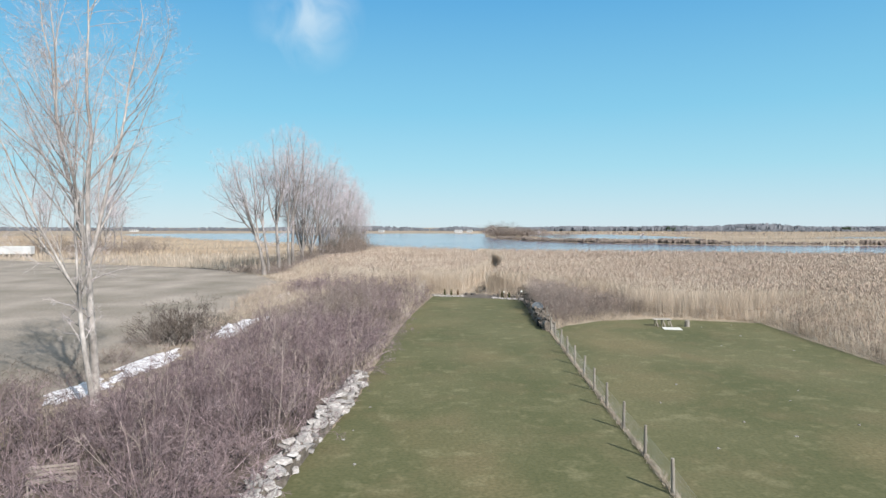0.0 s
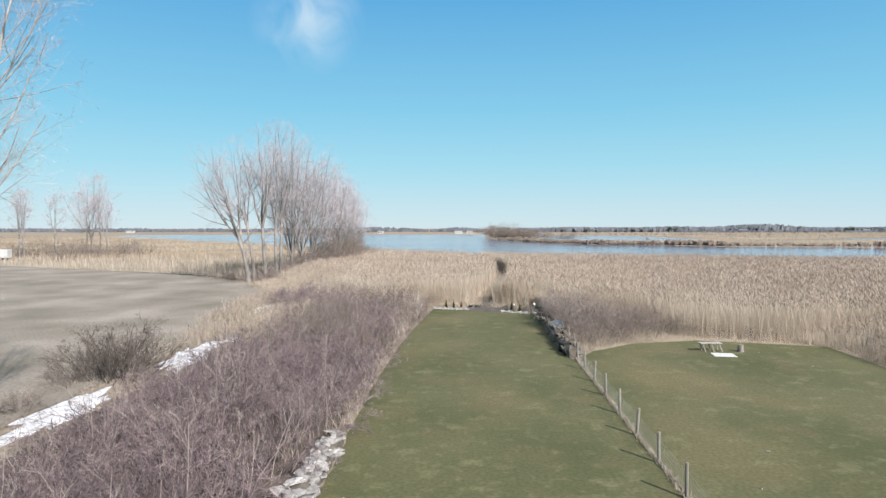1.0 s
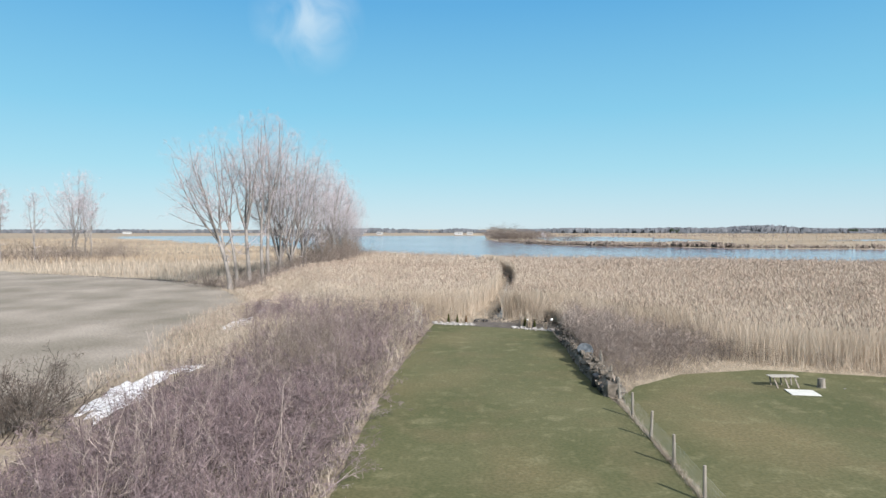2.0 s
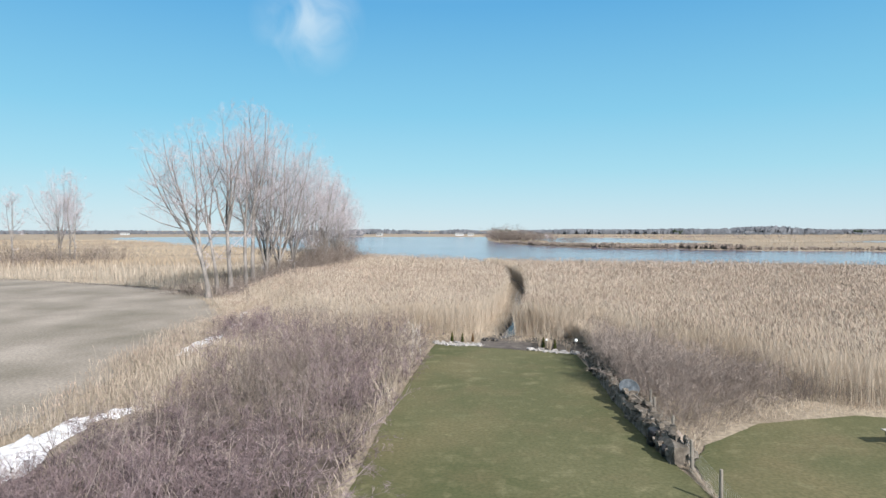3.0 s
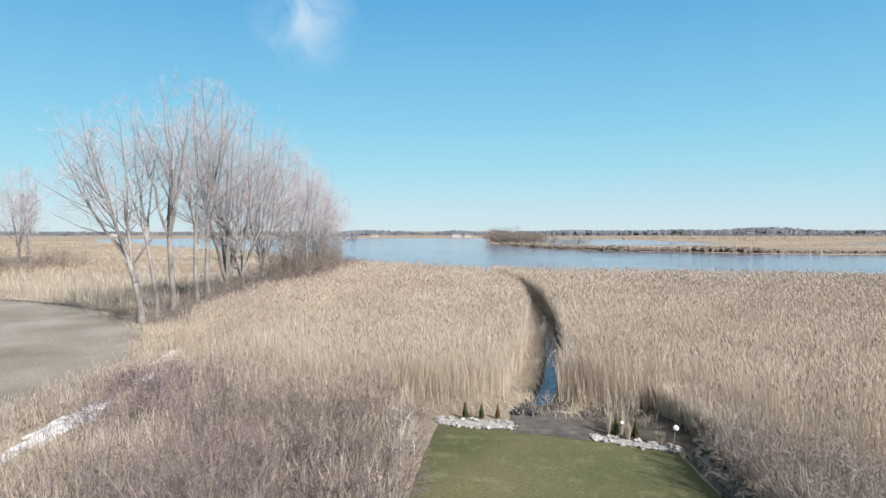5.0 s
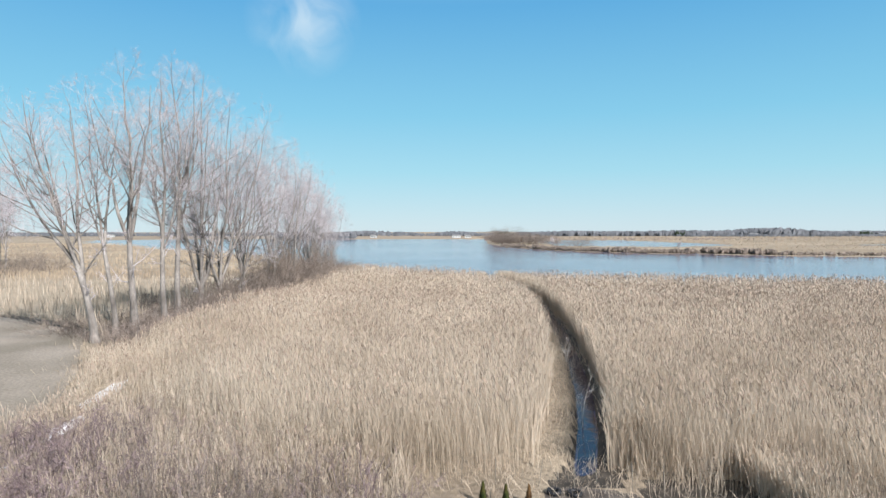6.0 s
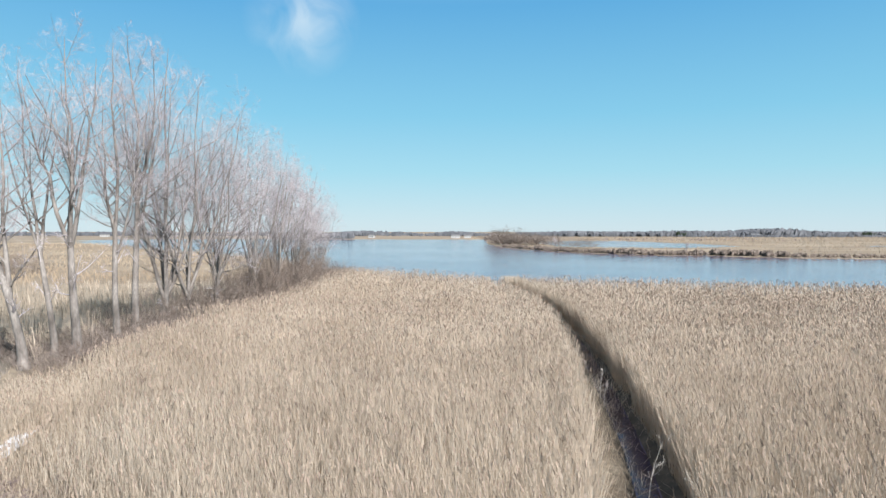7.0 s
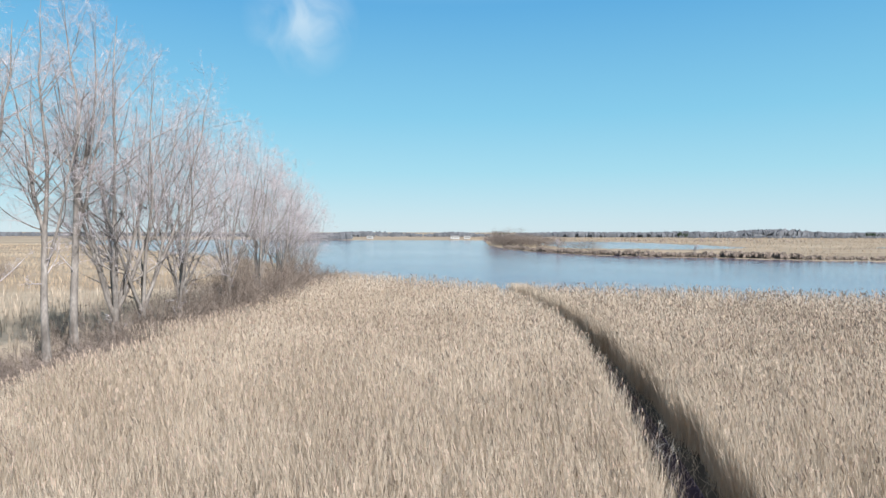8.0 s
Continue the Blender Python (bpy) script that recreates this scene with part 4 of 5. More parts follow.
# ---- trees ----
def bare_tree(name, x, y, height, label, group, seed, leaders=4, fork=0.3, wide=5.0, lean=(0.0, 0.0), girth=0.3, dense=1.0, limbs=7, fine=0.006, low=4, tone=("bark", "crown"), crown_base=0.30, turn=45):
    """A leafless tree: bole, leaders rising to the dome of its crown, limbs, and fine twigs inside that dome."""
    g = np.random.default_rng(seed)
    root = thing(name, pose(x, y, 0), label, "tree", group)
    off = np.array([lean[0], lean[1], 0.0]) * height
    zc = height * (0.5 + crown_base / 2)
    centre = off * 0.85 + np.array([0, 0, zc])
    radii = np.array([wide, wide, (height - zc)])
    zf, k = height * fork, 8
    s = np.linspace(0, 1, k)
    sway = 0.14 * np.stack([np.sin(s * 4 + seed) - np.sin(seed), np.cos(s * 5 + seed) - np.cos(seed), s * 0], 1)
    bole = (off * ((s * fork) ** 1.15)[:, None] + sway + np.stack([s * 0, s * 0, zf * s - 0.1], 1))[None]
    RB = (girth * (1.0 - 0.38 * s) + girth * 0.45 * np.exp(-s * 12))[None]
    V, Q = tubes(bole, RB, 9)
    part("trunk", raw_mesh("trunk", V, Q, mats=[M[tone[0]]]), None, root)
    # leaders bend out of the fork and rise to the dome
    a = np.arange(leaders) * 2 * np.pi / leaders + g.uniform(0, 2 * np.pi) + g.normal(0, 0.3, leaders)
    rr = np.where(np.arange(leaders) == 0, 0.15, g.uniform(0.45, 0.9, leaders))
    goal = centre + radii * np.stack([np.cos(a) * rr, np.sin(a) * rr, np.sqrt(1 - rr ** 2) * g.uniform(0.82, 0.98, leaders)], 1)
    start = bole[0][np.clip(k - 1 - np.where(np.arange(leaders) == 0, 0, g.integers(0, 3, leaders)), 0, k - 1)]
    knee = start * np.array([0.38, 0.38, 0.5]) + goal * np.array([0.62, 0.62, 0.5])
    knee[:, 2] -= 0.06 * height * rr
    u = np.linspace(0, 1, 10)[None, :, None]
    P = (1 - u) ** 2 * start[:, None] + 2 * u * (1 - u) * knee[:, None] + u ** 2 * goal[:, None]
    P = P + np.cumsum(g.normal(0, 0.0115 * height, P.shape) * np.array([1, 1, 0.3]), 1) * u * (1.4 - u)
    R = (girth * 0.58 * g.uniform(0.7, 1.0, leaders))[:, None] * np.linspace(1, 0.08, 10)[None]

    def tamed(A, B, most=1.0):
        """Shortens shoots that would leave the crown's dome."""
        e = np.linalg.norm((A[:, -1] - centre) / radii, axis=1)
        f = np.clip(most / np.maximum(e, 1e-6), 0.35, 1.0)[:, None, None]
        return A[:, :1] + (A - A[:, :1]) * f, B

    P1, R1 = tamed(*sprout(P, R, limbs, 0.06, 0.85, turn, 0.46, 0.07, 0.09, 7, g, 0.5), 0.98)
    for j in range(leaders):
        V, Q = tubes(P[j:j + 1], R[j:j + 1], 7)
        V1, Q1 = tubes(P1[j * limbs:(j + 1) * limbs], R1[j * limbs:(j + 1) * limbs], 5)
        part("limb", raw_mesh("limb", np.concatenate([V, V1]), np.concatenate([Q, Q1 + len(V)]), mats=[M[tone[0]]]), None, root)
    # low, often broken shoots on the bole
    PB, RBs = sprout(bole, RB, low, 0.4, 1.0, 55, 0.32, 0.03, 0.13, 6, g, 0.2)
    VB, QB = tubes(PB, RBs, 4)
    # crown
    P2a, R2a = sprout(P1, R1, max(3, int(7 * dense)), 0.12, 1.0, turn, 0.46, 0.045, 0.12, 5, g, 0.5)
    P2b, R2b = sprout(P[:, 4:], R[:, 4:], max(4, int(12 * dense)), 0.0, 1.0, 52, 0.34, 0.04, 0.12, 5, g, 0.4)
    P2c, R2c = sprout(PB, RBs, 3, 0.3, 1.0, 40, 0.4, 0.04, 0.12, 5, g, 0.5)
    P2, R2 = tamed(np.concatenate([P2a, P2b]), np.concatenate([R2a, R2b]), 1.0)
    P2, R2 = np.concatenate([P2, P2c]), np.concatenate([R2, R2c])
    V2, Q2 = tubes(P2, np.maximum(R2, fine * 1.5), 3)
    P3, R3 = sprout(P2, R2, max(3, int(8 * dense)), 0.12, 1.0, 48, 0.5, 0.03, 0.15, 3, g, 0.6)
    V3, Q3 = strips(P3, np.maximum(R3 * 0.7, fine), unit(g.normal(size=(len(P3), 3))))
    P4, R4 = sprout(P3, R3, 6 if dense > 0.9 else 4, 0.1, 1.0, 46, 0.6, 0.03, 0.2, 2, g, 0.7)
    V4, Q4 = strips(P4, np.full(P4.shape[:2], fine * 0.75), unit(g.normal(size=(len(P4), 3))))
    vs, qs, c = [], [], 0
    for V, Q in ((V2, Q2), (V3, Q3), (V4, Q4), (VB, QB)):
        vs.append(V), qs.append(Q + c)
        c += len(V)
    part("crown", raw_mesh("crown", np.concatenate(vs), np.concatenate(qs), mats=[M[tone[1]]]), None, root)
    return root


bare_tree("cottonwood_tree", -20.6, 37.2, 29.0, "tall bare cottonwood with pale bark beside the thicket", "", 101, 5, 0.34, 5.2, (0.0, 0.0), 0.25, 1.1, 8, 0.004, 9, ("bark_pale", "crown_pale"), 0.2, 34)
bare_tree("cottonwood_tree", -19.4, 35.0, 22.0, "slimmer bare cottonwood forking low beside the thicket", "", 102, 4, 0.36, 4.4, (-0.10, 0.0), 0.17, 1.0, 7, 0.004, 7, ("bark_pale", "crown_pale"), 0.25, 34)
ROW = "bare trees of the lakeside row"
TALL = "tall bare lakeside tree with pale grey trunk"
for i, (x, y, hgt, n, fork, wide, lean, girth) in enumerate((
        (-38.3, 135.6, 27.5, 5, 0.30, 6.2, (-0.26, 0.0), 0.34),
        (-38.8, 141.0, 29.5, 3, 0.40, 4.6, (-0.13, 0.0), 0.25),
        (-36.4, 140.6, 31.0, 4, 0.40, 5.0, (-0.03, 0.0), 0.34),
        (-35.6, 146.6, 32.5, 4, 0.38, 4.6, (0.0, 0.0), 0.29),
        (-35.8, 151.0, 34.5, 4, 0.45, 5.0, (0.02, 0.0), 0.32),
        (-35.0, 156.5, 34.0, 7, 0.14, 6.2, (0.01, 0.0), 0.46),
        (-33.2, 158.5, 32.0, 6, 0.14, 6.0, (0.06, 0.0), 0.38),
        (-31.5, 164.0, 29.5, 5, 0.2, 5.0, (0.05, 0.0), 0.3),
        (-33.0, 170.0, 29.5, 5, 0.25, 5.2, (0.02, 0.0), 0.30),
        (-32.5, 184.0, 28.0, 5, 0.25, 5.2, (0.02, 0.0), 0.28),
        (-32.0, 197.0, 26.5, 5, 0.22, 5.0, (0.02, 0.0), 0.28),
        (-32.0, 210.0, 24.5, 5, 0.22, 5.0, (0.02, 0.0), 0.28),
        (-29.6, 203.5, 25.5, 5, 0.2, 4.6, (0.02, 0.0), 0.24),
        (-29.5, 190.0, 27.0, 5, 0.2, 4.8, (0.02, 0.0), 0.24),
        (-29.8, 177.0, 28.0, 5, 0.2, 4.8, (0.03, 0.0), 0.24),
        (-29.4, 226.0, 20.0, 6, 0.15, 4.8, (0.02, 0.0), 0.2),
        (-30.8, 219.0, 22.5, 5, 0.22, 4.8, (0.03, 0.0), 0.26))):
    bare_tree("lakeside_tree", x, y, hgt, TALL, ROW, 200 + i, n, fork, wide * (1.12 if i < 5 else 1.38), lean, girth * (1.25 if i < 5 else 1.05), 1.0, 7, 0.0058, 5)
for i, (x, y, hgt, n, fork, wide) in enumerate(((-141, 222, 25, 3, 0.3, 3.5), (-137.5, 219, 26, 3, 0.3, 3.5), (-133, 229, 24, 3, 0.3, 3.5), (-150, 282, 35, 8, 0.16, 13), (-143, 276, 26, 4, 0.25, 7), (-165, 305, 31, 5, 0.25, 9), (-131, 258, 23, 3, 0.3, 3.5), (-186, 255, 32, 5, 0.25, 7), (-196, 262, 30, 4, 0.25, 6))):
    bare_tree("field_tree", x, y, hgt, "bare tree at the far corner of the field", "far field trees", 300 + i, n, fork, wide, (0, 0), 0.28, 0.75, 6, 0.017)



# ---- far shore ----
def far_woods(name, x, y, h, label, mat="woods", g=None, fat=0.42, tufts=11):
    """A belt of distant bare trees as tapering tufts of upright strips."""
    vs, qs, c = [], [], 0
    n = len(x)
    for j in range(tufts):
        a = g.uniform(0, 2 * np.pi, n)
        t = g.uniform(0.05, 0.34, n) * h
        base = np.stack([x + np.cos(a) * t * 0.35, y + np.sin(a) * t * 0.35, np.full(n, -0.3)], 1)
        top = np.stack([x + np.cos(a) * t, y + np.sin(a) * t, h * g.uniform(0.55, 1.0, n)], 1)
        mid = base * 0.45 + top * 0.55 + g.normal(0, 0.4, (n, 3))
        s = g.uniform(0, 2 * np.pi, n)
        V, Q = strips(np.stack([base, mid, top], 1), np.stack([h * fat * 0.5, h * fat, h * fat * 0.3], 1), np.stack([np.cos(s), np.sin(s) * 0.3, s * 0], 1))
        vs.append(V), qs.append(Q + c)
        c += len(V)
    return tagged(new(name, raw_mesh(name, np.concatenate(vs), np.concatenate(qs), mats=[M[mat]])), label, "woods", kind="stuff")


g = np.random.default_rng(31)
n = 1900
x = g.uniform(150, 1500, n)
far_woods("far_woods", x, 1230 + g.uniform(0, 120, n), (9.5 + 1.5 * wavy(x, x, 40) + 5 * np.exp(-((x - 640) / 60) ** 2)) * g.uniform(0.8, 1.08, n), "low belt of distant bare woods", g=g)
n = 900
x = g.uniform(420, 1400, n)
far_woods("far_scrub", x, 1110 + g.uniform(0, 100, n), g.uniform(2.5, 4.5, n), "low belt of distant grey scrub", g=g)
n = 1900
x = g.uniform(-1300, 160, n)
keep = g.random(n) < np.where((x > -20) & (x < 40), 0.9, 0.75)
x = x[keep]
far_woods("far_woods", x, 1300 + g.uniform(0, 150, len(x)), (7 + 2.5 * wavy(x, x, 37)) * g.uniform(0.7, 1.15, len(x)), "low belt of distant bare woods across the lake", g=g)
n = 170
x = g.uniform(-225, -120, n)
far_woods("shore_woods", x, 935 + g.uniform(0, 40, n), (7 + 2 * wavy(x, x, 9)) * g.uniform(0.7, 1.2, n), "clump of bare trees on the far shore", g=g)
n = 200
x = np.concatenate([g.uniform(55, 130, n), g.uniform(95, 420, n)])
y = np.concatenate([g.uniform(700, 920, n), g.uniform(760, 900, n)])
keep = ~inside(LAGOON, x, y) & ~inside(LAKE, x, y)
far_woods("spit_brush", x[keep], y[keep], g.uniform(3, 9, keep.sum()) * np.where(x[keep] < 130, 0.55 + 0.3 * wavy(x[keep], x[keep], 6), 0.3), "brown brush on the tip of the spit", "twig_mauve", g, 0.10, 18)
for i in range(64):
    t = rng.random() ** 1.4
    bush(SLIM, 51 + 48 * t + rng.normal(0, 2.5), 640 - 90 * t + rng.normal(0, 36), rng.uniform(3.2, 5.0), rng.uniform(0.55, 1.45) * (1.1 - 0.5 * t), "spit_bush", "bare grey-brown growth on the tip of the spit", "growth on the spit")
# brush along the near edge of the spit
t = g.uniform(0, 1, 1100)
ex = np.interp(t, [0, 0.1, 0.2, 0.32, 0.42, 0.54, 0.78, 1], [47, 62, 79, 106, 131, 163, 300, 600])
ey = np.interp(t, [0, 0.1, 0.2, 0.32, 0.42, 0.54, 0.78, 1], [545, 474, 432, 402, 394, 367, 340, 304])
far_woods("shore_brush", ex + g.normal(0.5, 1.0, 1100), ey + np.abs(g.normal(0.5, 3.0, 1100)), g.uniform(0.8, 2.2, 1100) * (1 + 0.5 * wavy(ex, ey, 7)), "brown brush along the edge of the spit", "twig_grey", g, 0.28, 11)
for i, (x, y, hgt) in enumerate(((72, 478, 8.5), (330, 372, 9), (352, 380, 8), (128, 408, 6))):
    bare_tree("spit_tree", x, y, hgt, "small bare tree on the marsh spit", "spit trees", 400 + i, 4, 0.25, hgt * 0.25, (0, 0), 0.10, 0.6, 5, 0.02)
n = 26
x = np.concatenate([g.uniform(430, 445, 8), g.uniform(105, 130, 10), g.uniform(770, 790, 8)])
far_woods("far_conifers", x, 1215 + g.uniform(0, 10, n), g.uniform(6, 10, n), "dark distant conifers", "conifer", g, 0.16)


def house(x, y, w, d, h, turn, label):
    root = thing("far_house", pose(x, y, 0, 0, 0, turn), label, "house", "far shore houses")
    part("wall", box(bmesh.new(), (w, d, h), pose(0, 0, h / 2)), M["paint"], root)
    bm = bmesh.new()
    r = h * 0.5
    v = [bm.verts.new(c) for c in ((-w / 2 - .4, -d / 2 - .4, h), (w / 2 + .4, -d / 2 - .4, h), (w / 2 + .4, d / 2 + .4, h), (-w / 2 - .4, d / 2 + .4, h), (-w / 2 - .4, 0, h + r), (w / 2 + .4, 0, h + r))]
    for f in ((0, 1, 5, 4), (2, 3, 4, 5), (1, 2, 5), (3, 0, 4), (3, 2, 1, 0)):
        bm.faces.new([v[i] for i in f])
    part("roof", bm, M["roof"], root, "grey pitched roof")
    for i in range(3):
        part("window", box(bmesh.new(), (1.4, 0.12, 1.4), pose((i - 1) * w * 0.3, -d / 2 - 0.03, h * 0.55)), M["glass"], root, "dark window")


for x, y, w, turn in ((-98, 1010, 8, -8), (24, 990, 12, 4), (42, 1000, 9, -5), (95, 1180, 13, 3), (118, 1190, 11, -4), (560, 1195, 16, 0), (800, 1210, 15, 8), (-560, 1150, 13, 4)):
    house(x, y, w, 8, 3.6, turn, "low white house on the far shore")


def trailer():
    """White box trailer and the cab beside it at the field corner."""
    root = thing("box_trailer", pose(-144, 214, 0, 0, 0, 2), "white box trailer parked at the field corner", "trailer")
    part("body", box(bmesh.new(), (10.5, 2.5, 2.7), pose(0, 0, 2.25), 0.08), M["paint"], root)
    part("chassis", box(bmesh.new(), (10.2, 1.2, 0.3), pose(0, 0, 0.75)), M["black"], root)
    for dx in (-3.6, 3.3, 4.4):
        for dy in (-1.0, 1.0):
            wheel = part("wheel", rod(bmesh.new(), (dx, dy - 0.15, 0.48), (dx, dy + 0.15, 0.48), 0.48, sides=14), M["black"], root)
            part("rim", rod(bmesh.new(), (dx, dy - 0.17, 0.48), (dx, dy + 0.17, 0.48), 0.24, sides=12), M["wire"], wheel, "grey steel rim")
    root = thing("van", pose(-157, 214.5, 0, 0, 0, 2), "white van parked beside the trailer", "van")
    bm = box(bmesh.new(), (4.6, 2.0, 1.5), pose(-0.6, 0, 1.55), 0.15)
    box(bm, (1.5, 1.9, 0.8), pose(2.3, 0, 1.0), 0.15)
    part("body", bm, M["paint"], root)
    part("windscreen", box(bmesh.new(), (0.08, 1.7, 0.6), pose(1.75, 0, 1.85)), M["glass"], root)
    for dx in (-2.0, 2.0):
        for dy in (-0.85, 0.85):
            wheel = part("wheel", rod(bmesh.new(), (dx, dy - 0.12, 0.36), (dx, dy + 0.12, 0.36), 0.36, sides=14), M["black"], root)
            part("rim", rod(bmesh.new(), (dx, dy - 0.14, 0.36), (dx, dy + 0.14, 0.36), 0.2, sides=12), M["wire"], wheel, "grey steel rim")


trailer()


# ---- fence ----
def fence():
    root = thing("wire_fence", pose(9.6, 45, 0), "post and wire fence between the two lawns", "fence")
    line = [(8.55, 16.5), (8.7, 20.5), (9.0, 24.4), (9.2, 28.5), (9.33, 32.4), (9.47, 36.3), (9.65, 40.1), (9.82, 43.9), (10.0, 47.7), (10.2, 51.6), (10.35, 55.3), (10.5, 59.0), (10.75, 62.6), (11.2, 66.3), (11.5, 70.0), (11.75, 71.6)]
    bm = rod(bmesh.new(), (0, 0, -0.3), (0, 0, 1.45), 0.085, 0.07, 9)
    bmesh.ops.bevel(bm, geom=[e for e in bm.edges if min(v.co.z for v in e.verts) > 1.4], offset=0.015, segments=1, affect="EDGES")
    first = None
    for i, (x, y) in enumerate(line):
        if first is None:
            first = part("post", bm, M["post"], root)
            ob = first
        else:
            ob = part("post", first.data, None, root)
        ob.matrix_local = pose(x - 9.6, y - 45, 0, rng.normal(0, 1.6), rng.normal(0, 1.6), rng.uniform(0, 360))
    # woven wire: level strands and uprights
    A, B = [], []
    for (x0, y0), (x1, y1) in zip(line[:-1], line[1:]):
        for z in (0.06, 0.2, 0.34, 0.5, 0.68, 0.88, 1.1):
            A.append((x0, y0, z)), B.append((x1, y1, z + rng.normal(0, 0.01)))
        k = 22
        for j in range(1, k):
            f = j / k
            A.append((x0 + (x1 - x0) * f, y0 + (y1 - y0) * f, 0.04)), B.append((x0 + (x1 - x0) * f, y0 + (y1 - y0) * f, 1.1))
    A, B = np.array(A) - (9.6, 45, 0), np.array(B) - (9.6, 45, 0)
    V, Q = tubes(np.stack([A, B], 1), np.full((len(A), 2), 0.0028), 3)
    part("wire_mesh", raw_mesh("wire_mesh", V, Q, mats=[M["wire"]]), None, root, "thin galvanised woven wire")
    return line


LINE = fence()
# grass left standing along the fence foot
g = np.random.default_rng(51)
y = g.uniform(16, 66, 5200)
x = np.interp(y, [p[1] for p in LINE], [p[0] for p in LINE]) + g.normal(0, 0.07, len(y))
reeds("fence_grass", x, y, g.uniform(0.06, 0.28, len(x)), g.uniform(0.006, 0.014, len(x)), g, "unmown dry grass along the fence foot", plume=False, leaves=1, lean=0.5, mats=("straw", "plume"), z0=np.full(len(x), -0.02))


# ---- stone walls ----
def stone_mesh(name, seed):
    g = random.Random(seed)
    bm = bmesh.new()
    for _ in range(15):
        v = Vector((g.uniform(-1, 1), g.uniform(-1, 1), g.uniform(-1, 1)))
        m = max(abs(c) for c in v)
        v = v / m * g.uniform(0.82, 1.0) * 0.5
        bm.verts.new(v)
    out = bmesh.ops.convex_hull(bm, input=bm.verts)
    bmesh.ops.delete(bm, geom=[e for e in out["geom_interior"] if isinstance(e, bmesh.types.BMVert)], context="VERTS")
    me = bpy.data.meshes.new(name)
    bm.to_mesh(me)
    bm.free()
    return me


def stones_for(mat, seed):
    made = []
    for i in range(9):
        me = stone_mesh("stone", seed + i)
        me.materials.append(mat)
        made.append(me)
    return made


def stone_wall(name, label, path, width, height, mat, count, seed, size=(0.3, 0.75)):
    """Dry stone wall: courses of rough slabs along the path, every stone a part."""
    g = random.Random(seed)
    shapes = stones_for(mat, seed)
    root = thing(name, pose(path[0][0], path[0][1], 0), label, "stone wall", kind="structure")
    bm = bmesh.new()
    rows = []
    for i in range(len(path) * 6 - 5):
        k, f = divmod(i, 6)
        a, b = Vector(path[k]), Vector(path[min(k + 1, len(path) - 1)])
        if k + 1 < len(path):
            t = (b - a).normalized()
        c = a.lerp(b, f / 6)
        rows.append([bm.verts.new((c.x - t.y * o - path[0][0] + g.gauss(0, 0.04), c.y + t.x * o - path[0][1], z * height * g.uniform(0.9, 1.05))) for o, z in ((-width * 0.52, -0.1), (-width * 0.42, 0.55), (-width * 0.2, 0.78), (width * 0.2, 0.78), (width * 0.42, 0.55), (width * 0.52, -0.1))])
    for u, v in zip(rows[:-1], rows[1:]):
        for i in range(5):
            bm.faces.new((u[i], u[i + 1], v[i + 1], v[i]))
    bm.faces.new(rows[0][::-1]), bm.faces.new(rows[-1])
    # core closes the gaps; its dark colour paints the shade between stones
    part("rubble_core", bm, M["stone_shaded"], root, "packed small rubble darkened for the shade between the stones")
    total = sum((Vector(b) - Vector(a)).length for a, b in zip(path[:-1], path[1:]))
    for i in range(count):
        s = (i + g.random()) / count * total
        for a, b in zip(path[:-1], path[1:]):
            d = (Vector(b) - Vector(a)).length
            if s <= d:
                break
            s -= d
        p = Vector(a).lerp(Vector(b), min(1.0, s / d))
        t = (Vector(b) - Vector(a)).normalized()
        layer = i % 4
        z = (layer + 0.5) / 4 * height * g.uniform(0.85, 1.1)
        w = width * (1 - 0.28 * layer / 3)
        off = g.uniform(-0.5, 0.5) * w if layer == 3 else g.choice((-0.5, -0.2, 0.2, 0.5)) * w * g.uniform(0.75, 1.05)
        ob = part("stone", shapes[g.randrange(9)], None, root)
        L = g.uniform(*size)
        ob.matrix_local = Matrix.Translation((p.x - t.y * off - path[0][0], p.y + t.x * off - path[0][1], z)) @ Euler((g.gauss(0, 0.16), g.gauss(0, 0.16), math.atan2(t.y, t.x) + g.gauss(0, 0.5))).to_matrix().to_4x4() @ Matrix.Diagonal((L, L * g.uniform(0.6, 1.0), height / 3.2 * g.uniform(0.8, 1.35), 1))
    return root


stone_wall("stone_wall", "low dry wall of pale grey rough stones along the lawn", [(-7.3, 18), (-7.05, 24), (-6.45, 31), (-5.85, 38), (-5.65, 43)], 1.0, 0.72, M["stone"], 300, 61, (0.4, 0.9))
stone_wall("rubble_wall", "heaped rubble wall under the bushes, darkened for shade", [(10.6, 63.4), (10.7, 68), (10.9, 74), (11.4, 81), (11.9, 88.5)], 1.15, 1.1, M["stone_shaded"], 298, 71, (0.28, 0.66))


